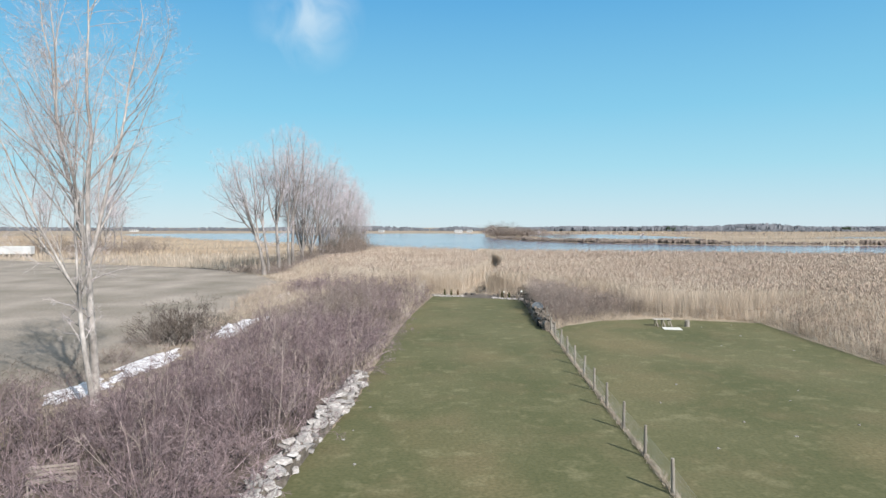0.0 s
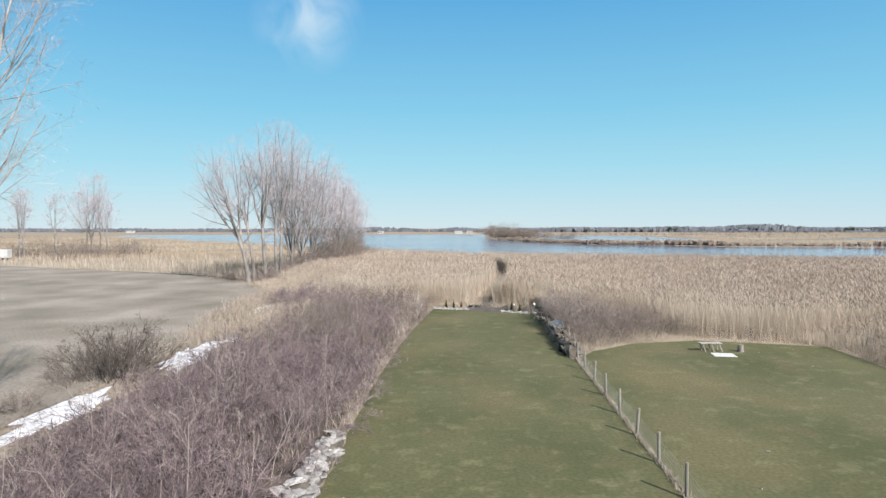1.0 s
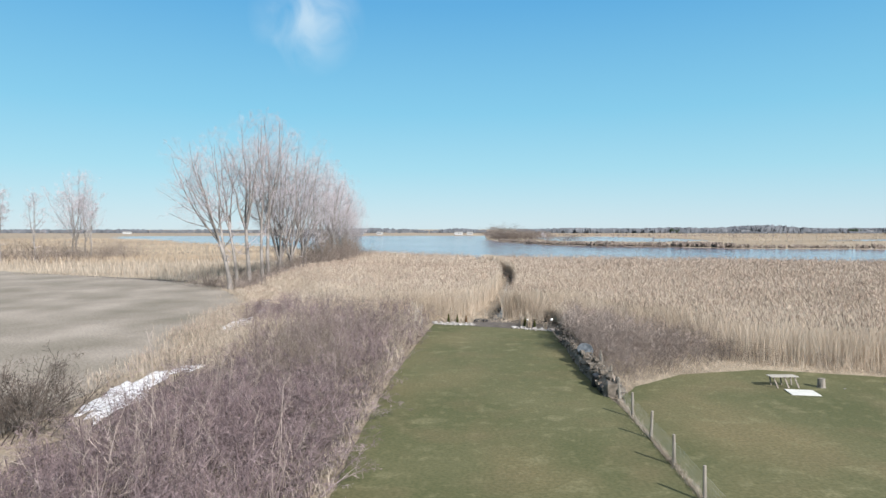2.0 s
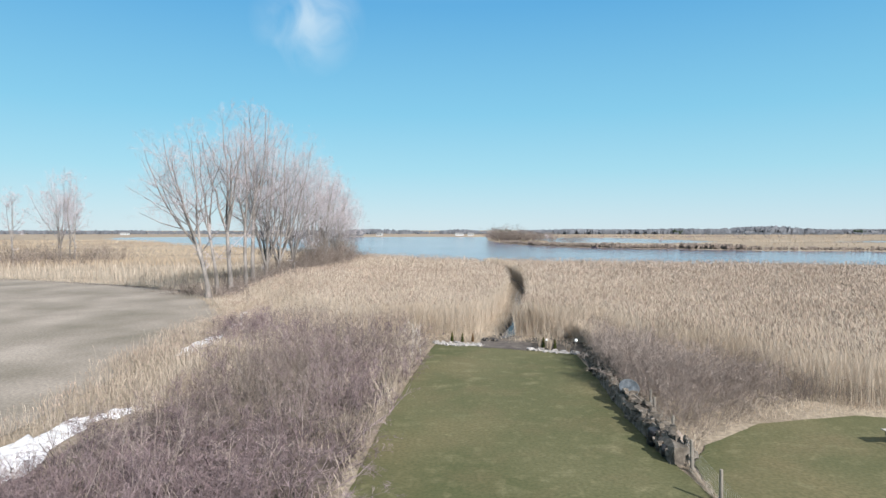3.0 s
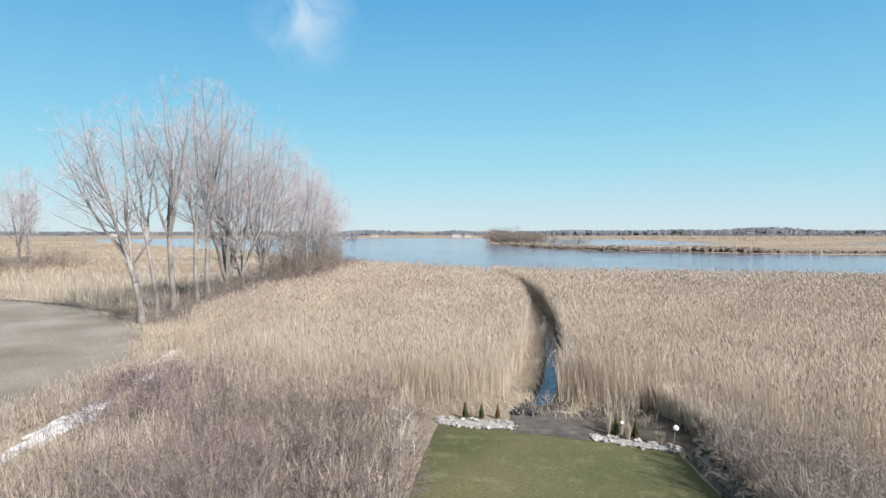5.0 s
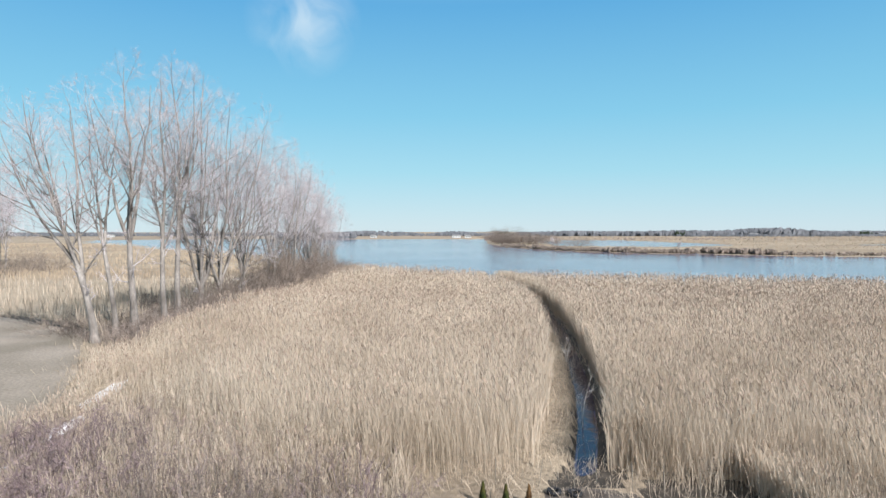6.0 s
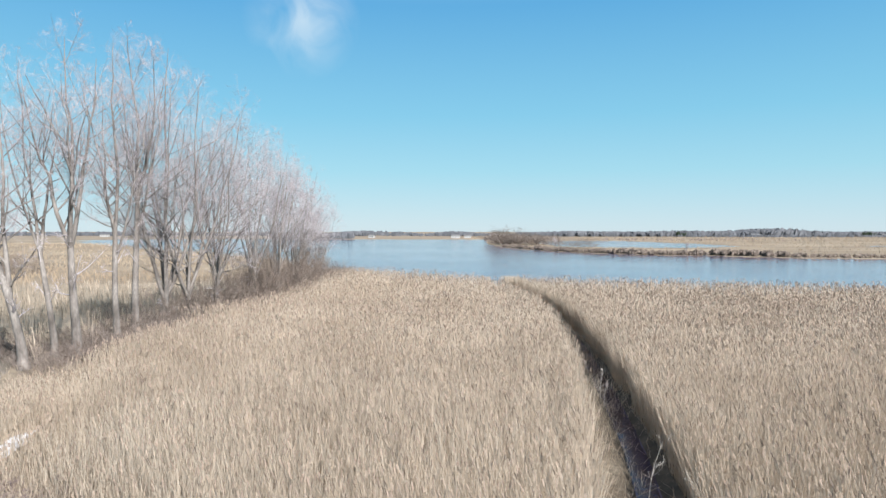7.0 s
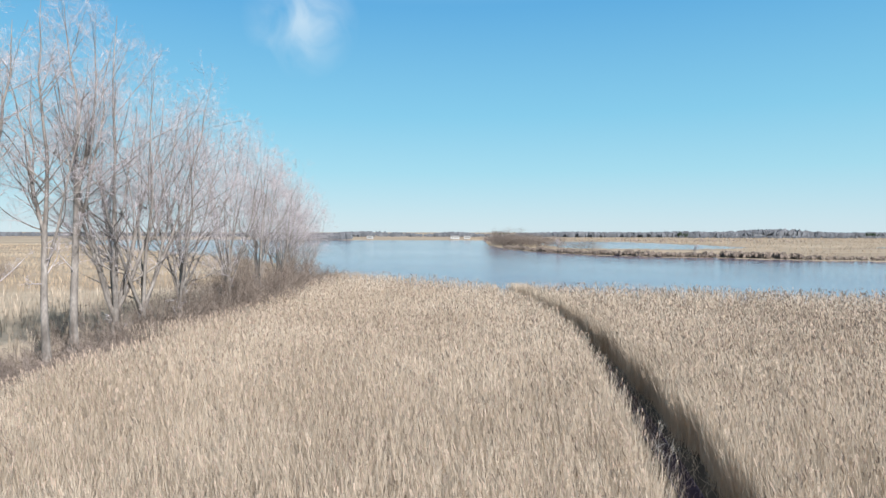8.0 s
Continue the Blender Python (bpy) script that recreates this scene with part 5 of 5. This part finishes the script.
def bed(name, poly, label, seed, count):
    """A low bed of pale stones."""
    g = random.Random(seed)
    sheet(name, poly, 0.03, M["gravel"], label, "gravel bed", fray=0.15, step=0.3)
    shapes = stones_for(M["stone"], seed)
    root = thing("edging_stones", pose(poly[0][0], poly[0][1], 0), "scattered pale stones edging the planting bed", "stones")
    n = 0
    while n < count:
        i = g.randrange(len(poly))
        a, b = Vector(poly[i]), Vector(poly[(i + 1) % len(poly)])
        p = a.lerp(b, g.random()) + Vector((g.gauss(0, 0.12), g.gauss(0, 0.12)))
        ob = part("stone", shapes[g.randrange(9)], None, root)
        L = g.uniform(0.15, 0.42)
        ob.matrix_local = pose(p.x - poly[0][0], p.y - poly[0][1], L * 0.2, g.gauss(0, 8), g.gauss(0, 8), g.uniform(0, 360)) @ Matrix.Diagonal((L, L * 0.8, L * 0.6, 1))
        n += 1


bed("gravel_bed", [(-1.5, 94.4), (0.5, 93.6), (2.9, 93.3), (2.9, 94.4), (0.8, 95.0), (-1.4, 95.4)], "pale stone planting bed at the lawn end", 81, 60)
bed("gravel_bed", [(7.3, 91.2), (9.2, 90.2), (11.0, 89.3), (11.2, 90.1), (9.3, 91.2), (7.5, 92.1)], "pale stone planting bed with small cedars", 82, 60)


def cedar(x, y, h, mat, label):
    """A small upright cedar: a stem and a cone of short sprays."""
    g = np.random.default_rng(int(h * 100 + x * 10 + 500))
    root = thing("cedar_shrub", pose(x, y, 0), label, "shrub", "small cedars")
    part("stem", rod(bmesh.new(), (0, 0, -0.05), (0, 0, h * 0.5), 0.025, 0.01, 6), M["bark"], root)
    n = 420
    z = h * (0.05 + 0.95 * g.random(n) ** 1.3)
    r = 0.22 * h * (1.03 - z / h) ** 0.7 * np.sqrt(g.uniform(0.2, 1, n)) + 0.01
    a = g.uniform(0, 2 * np.pi, n)
    o = np.stack([np.cos(a), np.sin(a), a * 0], 1)
    p = o * (r * 0.5)[:, None] + np.array([0, 0, 1.0]) * z[:, None]
    q = o * r[:, None] + np.array([0, 0, 1.0]) * (z + 0.10 * h)[:, None]
    e = o * (r * 1.05)[:, None] + np.array([0, 0, 1.0]) * (z + 0.17 * h)[:, None]
    V, Q = strips(np.stack([p, q, e], 1), np.stack([np.full(n, 0.012), np.full(n, 0.03), np.full(n, 0.006)], 1), np.stack([-np.sin(a), np.cos(a), a * 0], 1))
    part("foliage", raw_mesh("foliage", V, Q, mats=[mat]), None, root)


cedar(0.25, 95.3, 0.92, M["cedar"], "small dark green cedar in the stone bed")
cedar(1.25, 95.3, 0.82, M["cedar"], "small dull green cedar in the stone bed")
cedar(2.25, 95.3, 0.8, M["cedar_brown"], "small browned cedar in the stone bed")
cedar(8.6, 92.0, 0.95, M["cedar"], "small green cedar by the reeds")
cedar(9.6, 91.7, 0.85, M["cedar"], "small yellowish cedar by the reeds")


def garden_lamp(x, y, tall, ball, label):
    root = thing("garden_lamp", pose(x, y, 0), label, "lamp", "garden lamps")
    part("post", rod(bmesh.new(), (-0.12, 0, -0.1), (0.05, 0, tall), 0.03, 0.025, 8), M["post"], root)
    bm = bmesh.new()
    bmesh.ops.create_uvsphere(bm, u_segments=16, v_segments=10, radius=ball, matrix=pose(0.07, 0, tall + ball * 0.9))
    for f in bm.faces:
        f.smooth = True
    part("globe", bm, M["globe"], root, "white round globe")
    part("collar", rod(bmesh.new(), (0.05, 0, tall - 0.05), (0.06, 0, tall + 0.02), 0.06, 0.07, 10), M["black"], root)


garden_lamp(11.05, 89.7, 1.05, 0.15, "white globe garden lamp on a leaning thin post")
garden_lamp(8.75, 91.6, 0.8, 0.10, "small white globe lamp among the ornamental grasses")


def pallet(x, y, turn):
    """A slatted wooden pallet standing on its edge."""
    root = thing("wooden_pallet", pose(x, y, 0, -8, 0, turn), "grey slatted pallet leaning at the reed edge", "pallet")
    for i in range(6):
        part("slat", box(bmesh.new(), (1.15, 0.02, 0.10), pose(0, -0.05, 0.08 + i * 0.17), 0.004), M["grey_wood"], root)
    for dx in (-0.52, 0.0, 0.52):
        part("bearer", box(bmesh.new(), (0.05, 0.08, 1.0), pose(dx, 0.002, 0.5), 0.004), M["grey_wood"], root)


pallet(11.5, 98.2, 8)

stake = rod(bmesh.new(), (0, 0, -0.2), (0, 0, 1.35), 0.022, 0.018, 6)
stake_mesh = bpy.data.meshes.new("garden_stake")
stake.to_mesh(stake_mesh)
stake.free()
stake_mesh.materials.append(M["post"])
for x, y in ((-0.6, 97.6), (1.0, 97.5), (3.0, 97.3), (4.6, 97.0), (5.7, 97.2), (7.2, 96.6), (8.5, 96.2), (9.9, 95.6)):
    ob = new("garden_stake", stake_mesh)
    ob.matrix_world = pose(x, y, 0, rng.normal(0, 3), rng.normal(0, 3), 0)
    tagged(ob, "thin grey stake standing along the lawn end", "stake", "stakes at the lawn end")


# tyre-shaped ring for a low dark round object of unclear kind
def low_ring(x, y, turn):
    bm = bmesh.new()
    ring = []
    for i in range(20):
        a = i * math.pi / 10
        for j in range(8):
            b = j * math.pi / 4
            r = 0.27 + 0.1 * math.cos(b)
            ring.append(bm.verts.new((r * math.cos(a), r * math.sin(a), 0.12 + 0.11 * math.sin(b))))
    for i in range(20):
        for j in range(8):
            bm.faces.new((ring[i * 8 + j], ring[(i + 1) % 20 * 8 + j], ring[(i + 1) % 20 * 8 + (j + 1) % 8], ring[i * 8 + (j + 1) % 8])).smooth = True
    ob = part("dark_ring", bm, M["black"], None)
    ob.matrix_world = pose(x, y, 0.0, 4, 0, turn)
    tagged(ob, "low dark ring lying at the soil edge", "pot", "dark pots")


def grass_tuft(x, y, h, seed):
    g = np.random.default_rng(seed)
    n = 70
    a = g.uniform(0, 2 * np.pi, n)
    o = np.stack([np.cos(a), np.sin(a), a * 0], 1) * g.uniform(0.1, 1, n)[:, None]
    L = h * g.uniform(0.6, 1.1, n)
    up = np.array([0, 0, 1.0])
    p = o * 0.1
    q = o * 0.22 + up * (L * 0.6)[:, None]
    e = o * 0.42 + up * L[:, None]
    V, Q = strips(np.stack([p, q, e], 1), np.stack([np.full(n, 0.012), np.full(n, 0.014), np.full(n, 0.003)], 1), np.stack([-np.sin(a), np.cos(a), a * 0], 1))
    ob = new("grass_clump", raw_mesh("grass_clump", V, Q, mats=[M["reed"]]))
    ob.matrix_world = pose(x, y, 0)
    tagged(ob, "dry yellow ornamental grass clump in the bed", "grass", "ornamental grasses")


for i, (x, y, h) in enumerate(((8.3, 92.2, 1.3), (9.0, 92.3, 1.5), (9.15, 91.5, 1.0), (10.6, 90.5, 0.8), (0.7, 95.5, 0.7))):
    grass_tuft(x, y, h, 40 + i)

low_ring(3.55, 96.4, 0), low_ring(4.45, 96.2, 40)


def picnic_table():
    root = thing("trestle_table", pose(22.9, 66.0, 0, 0, 0, 2), "bleached wooden trestle table on splayed legs on the lawn", "table")
    for i in range(3):
        part("tabletop_board", box(bmesh.new(), (1.9, 0.235, 0.045), pose(0, (i - 1) * 0.245, 0.74), 0.006), M["board"], root)
    for dx in (-0.7, 0.05, 0.75):
        for s in (-1, 1):
            part("leg", box(bmesh.new(), (0.09, 0.05, 0.80), pose(dx + 0.06, s * 0.34, 0.36, s * 14, -17, 0), 0.004), M["grey_wood"], root)
        part("cross_piece", box(bmesh.new(), (0.05, 0.62, 0.09), pose(dx, 0, 0.67), 0.004), M["grey_wood"], root)
    bm = box(bmesh.new(), (1.8, 1.45, 0.03), pose(0, 0, 0), 0.006)
    ob = part("white_panel", bm, M["white"], None)
    ob.matrix_world = pose(23.35, 64.3, 0.03, 0.6, 0.4, -8)
    tagged(ob, "flat white panel lying on the grass", "panel")


picnic_table()


def tree_stump():
    bm = bmesh.new()
    g = random.Random(5)
    rings = []
    for z, r in ((-0.05, 0.31), (0.08, 0.26), (0.5, 0.235), (0.62, 0.24)):
        rings.append([bm.verts.new((r * g.uniform(0.92, 1.08) * math.cos(i * math.pi / 7), r * g.uniform(0.92, 1.08) * math.sin(i * math.pi / 7), z)) for i in range(14)])
    for a, b in zip(rings[:-1], rings[1:]):
        for i in range(14):
            bm.faces.new((a[i], a[(i + 1) % 14], b[(i + 1) % 14], b[i]))
    bm.faces.new(rings[-1])
    ob = part("tree_stump", bm, M["post"], None)
    ob.matrix_world = pose(25.45, 65.75, 0)
    tagged(ob, "short weathered stump standing on the lawn", "stump")


tree_stump()

# pale stones and litter dotted on the grass
shapes = stones_for(M["gravel"], 91)
g9 = random.Random(9)
for x, y in ((16.1, 33.5), (17.6, 31.2), (20.8, 37.6), (22.6, 40.0), (21.9, 33.0), (13.0, 29.5), (24.3, 55.0), (29.5, 53.0), (15.4, 41.5), (26.8, 65.3), (28.3, 60.0), (24.0, 31.0), (12.9, 37.2), (30.4, 66.5), (31, 44), (-4.6, 32.1), (-4.9, 30.7), (-4.2, 36.3), (-3.9, 27.5)):
    ob = part("pale_stone", shapes[g9.randrange(9)], None, None)
    s = g9.uniform(0.10, 0.2)
    ob.matrix_world = pose(x, y, 0.02, 0, 0, g9.uniform(0, 360)) @ Matrix.Diagonal((s, s * 0.8, 0.06, 1))
    tagged(ob, "small pale stone lying in the grass", "stone", "stones on the lawn")


def garden_bench():
    root = thing("garden_bench", pose(-15.2, 24.3, 0, 0, 0, 18), "weathered slatted bench half hidden in the thicket", "bench")
    for i in range(4):
        part("seat_slat", box(bmesh.new(), (1.75, 0.10, 0.035), pose(0, -0.2 + i * 0.125, 0.62), 0.004), M["grey_wood"], root)
    for i in range(3):
        part("back_slat", box(bmesh.new(), (1.75, 0.03, 0.10), pose(0, 0.32, 0.78 + i * 0.14, -10, 0, 0), 0.004), M["grey_wood"], root)
    for dx in (-0.78, 0.78):
        for dy in (-0.2, 0.3):
            part("leg", box(bmesh.new(), (0.07, 0.07, 0.66 if dy < 0 else 1.15), pose(dx, dy, 0.3 if dy < 0 else 0.54), 0.004), M["grey_wood"], root)


garden_bench()


def wall_clutter():
    """Discarded things lying on and beside the rubble wall."""
    # shallow round blue-grey lid-like tub leaning on its frame
    root = thing("garden_tub", pose(10.95, 73.3, 0.75), "blue-grey shallow tub propped on the rubble wall", "tub")
    bm = bmesh.new()
    prof = ((0.0, 0.0), (0.42, 0.02), (0.56, 0.12), (0.62, 0.22), (0.58, 0.22), (0.52, 0.14), (0.38, 0.07), (0.0, 0.06))
    rows = [[bm.verts.new((r * 1.05 * math.cos(i * math.pi / 12), r * math.sin(i * math.pi / 12), z)) for i in range(24)] for r, z in prof[1:-1]]
    for a, b in zip(rows[:-1], rows[1:]):
        for i in range(24):
            bm.faces.new((a[i], a[(i + 1) % 24], b[(i + 1) % 24], b[i])).smooth = True
    bm.faces.new(rows[0][::-1]), bm.faces.new(rows[-1])
    ob = part("basin", bm, M["tarp"], root)
    ob.matrix_local = pose(0, 0, 0.28, 48, -8, 10)
    for dx in (-0.3, 0.35):
        part("leg", rod(bmesh.new(), (dx, 0.1, -0.5), (dx * 0.8, 0.05, 0.35), 0.03), M["grey_wood"], root)
    part("rim_bar", rod(bmesh.new(), (0.45, -0.45, 0.05), (0.62, 0.2, 0.45), 0.03), M["white"], root, "white tube along the rim")
    # black barrels
    for x, y, z, turn, tip in ((10.35, 64.2, 0.33, 65, 90), (10.1, 66.0, 0.45, 20, 12)):
        bm = bmesh.new()
        prof = ((0.26, -0.42), (0.30, -0.38), (0.305, -0.15), (0.29, -0.13), (0.305, -0.1), (0.305, 0.15), (0.29, 0.17), (0.305, 0.2), (0.30, 0.38), (0.26, 0.42))
        rows = [[bm.verts.new((r * math.cos(i * math.pi / 9), r * math.sin(i * math.pi / 9), z2)) for i in range(18)] for r, z2 in prof]
        for a, b in zip(rows[:-1], rows[1:]):
            for i in range(18):
                bm.faces.new((a[i], a[(i + 1) % 18], b[(i + 1) % 18], b[i])).smooth = True
        bm.faces.new(rows[0][::-1]), bm.faces.new(rows[-1])
        ob = part("plastic_barrel", bm, M["black"], None)
        ob.matrix_world = pose(x, y, z, tip, 0, turn)
        tagged(ob, "black plastic barrel lying by the rubble wall", "barrel", "black barrels")
    # brown canvas-covered bundle
    bm = bmesh.new()
    bmesh.ops.create_icosphere(bm, subdivisions=3, radius=0.5)
    for v in bm.verts:
        v.co *= 1 + 0.22 * noise.noise(v.co * 3)
        v.co = Vector((v.co.x * 1.5, v.co.y * 1.1, max(v.co.z, -0.38) * 1.1))
    for f in bm.faces:
        f.smooth = True
    ob = part("canvas_bundle", bm, M["brown"], None)
    ob.matrix_world = pose(10.85, 65.4, 0.40, 0, 0, 30)
    tagged(ob, "brown canvas-covered bundle at the wall end", "bundle")
    for i, (x, y, L, turn, tip) in enumerate(((10.5, 69.2, 1.6, 70, 14), (10.2, 67.6, 1.3, 110, 20), (11.1, 71.2, 1.5, 35, 35))):
        ob = part("old_plank", box(bmesh.new(), (L, 0.2, 0.04), None, 0.005), M["grey_wood"], None)
        ob.matrix_world = pose(x, y, 0.86, 0, tip, turn)
        tagged(ob, "grey weathered plank leaning on the rubble", "plank", "loose planks")


wall_clutter()


def snow_patch(x, y, w, l, turn, seed):
    """A shrinking drift with a ragged edge."""
    g = random.Random(seed)
    bm = bmesh.new()
    rings = []
    for k, (f, z) in enumerate(((1.0, -0.03), (0.93, 0.02), (0.7, 0.06), (0.4, 0.08), (0.15, 0.09))):
        rings.append([])
        for i in range(40):
            a = i * math.pi / 20
            e = 1 + 0.55 * noise.noise(Vector((math.cos(a) * 2 + seed, math.sin(a) * 2, 0))) + 0.4 * noise.noise(Vector((math.cos(a) * 6 + seed, math.sin(a) * 6, 3)))
            rings[-1].append(bm.verts.new((w / 2 * f * e * math.cos(a), l / 2 * f * e * math.sin(a), z + 0.03 * g.uniform(-1, 1) * (k > 0))))
    for a, b in zip(rings[:-1], rings[1:]):
        for i in range(40):
            bm.faces.new((a[i], a[(i + 1) % 40], b[(i + 1) % 40], b[i])).smooth = True
    bm.faces.new(rings[-1])
    ob = part("snow_patch", bm, M["snow"], None)
    ob.matrix_world = pose(x, y, 0.02, 0, 0, turn)
    tagged(ob, "melting old snow drift at the thicket edge", "snow", "snow drifts")


for i, (x, y, w, l, turn) in enumerate(DRIFTS):
    snow_patch(x, y, w, l, turn, 5 + i)


def sapling(x, y, h, lean, seed, label):
    g = np.random.default_rng(seed)
    s = np.linspace(0, 1, 7)
    P = np.stack([lean * h * s ** 1.4, 0.1 * h * np.sin(s * 3), h * s - 0.5], 1)[None]
    R = (0.028 * (1.05 - 0.8 * s))[None]
    P1, R1 = sprout(P, R, 7, 0.35, 0.95, 42, 0.34, 0.08, 0.1, 5, g, 0.7)
    P2, R2 = sprout(P1, R1, 4, 0.3, 1.0, 35, 0.45, 0.05, 0.12, 3, g, 0.7)
    root = thing("dead_sapling", pose(x, y, 0), label, "sapling", "saplings by the ditch")
    V, Q = tubes(P, R, 6)
    part("stem", raw_mesh("stem", V, Q, mats=[M["bleached"]]), None, root)
    V1, Q1 = tubes(P1, R1, 4)
    V2, Q2 = tubes(P2, np.maximum(R2, 0.0065), 3)
    part("twigs", raw_mesh("twigs", np.concatenate([V1, V2]), np.concatenate([Q1, Q2 + len(V1)]), mats=[M["bleached"]]), None, root)


for i, (x, y, h, lean) in enumerate(((7.4, 107.6, 3.4, 0.18), (8.9, 104.0, 3.0, -0.25), (10.0, 126.0, 2.5, 0.05), (9.6, 123.5, 2.3, 0.1), (-3.2, 86.0, 4.2, 0.02), (-2.6, 88.5, 3.0, -0.03), (8.0, 101.5, 2.4, -0.3))):
    sapling(x, y, h, lean, 700 + i, "thin bleached dead sapling standing by the ditch" if y > 95 else "thin bare sapling at the lawn edge")
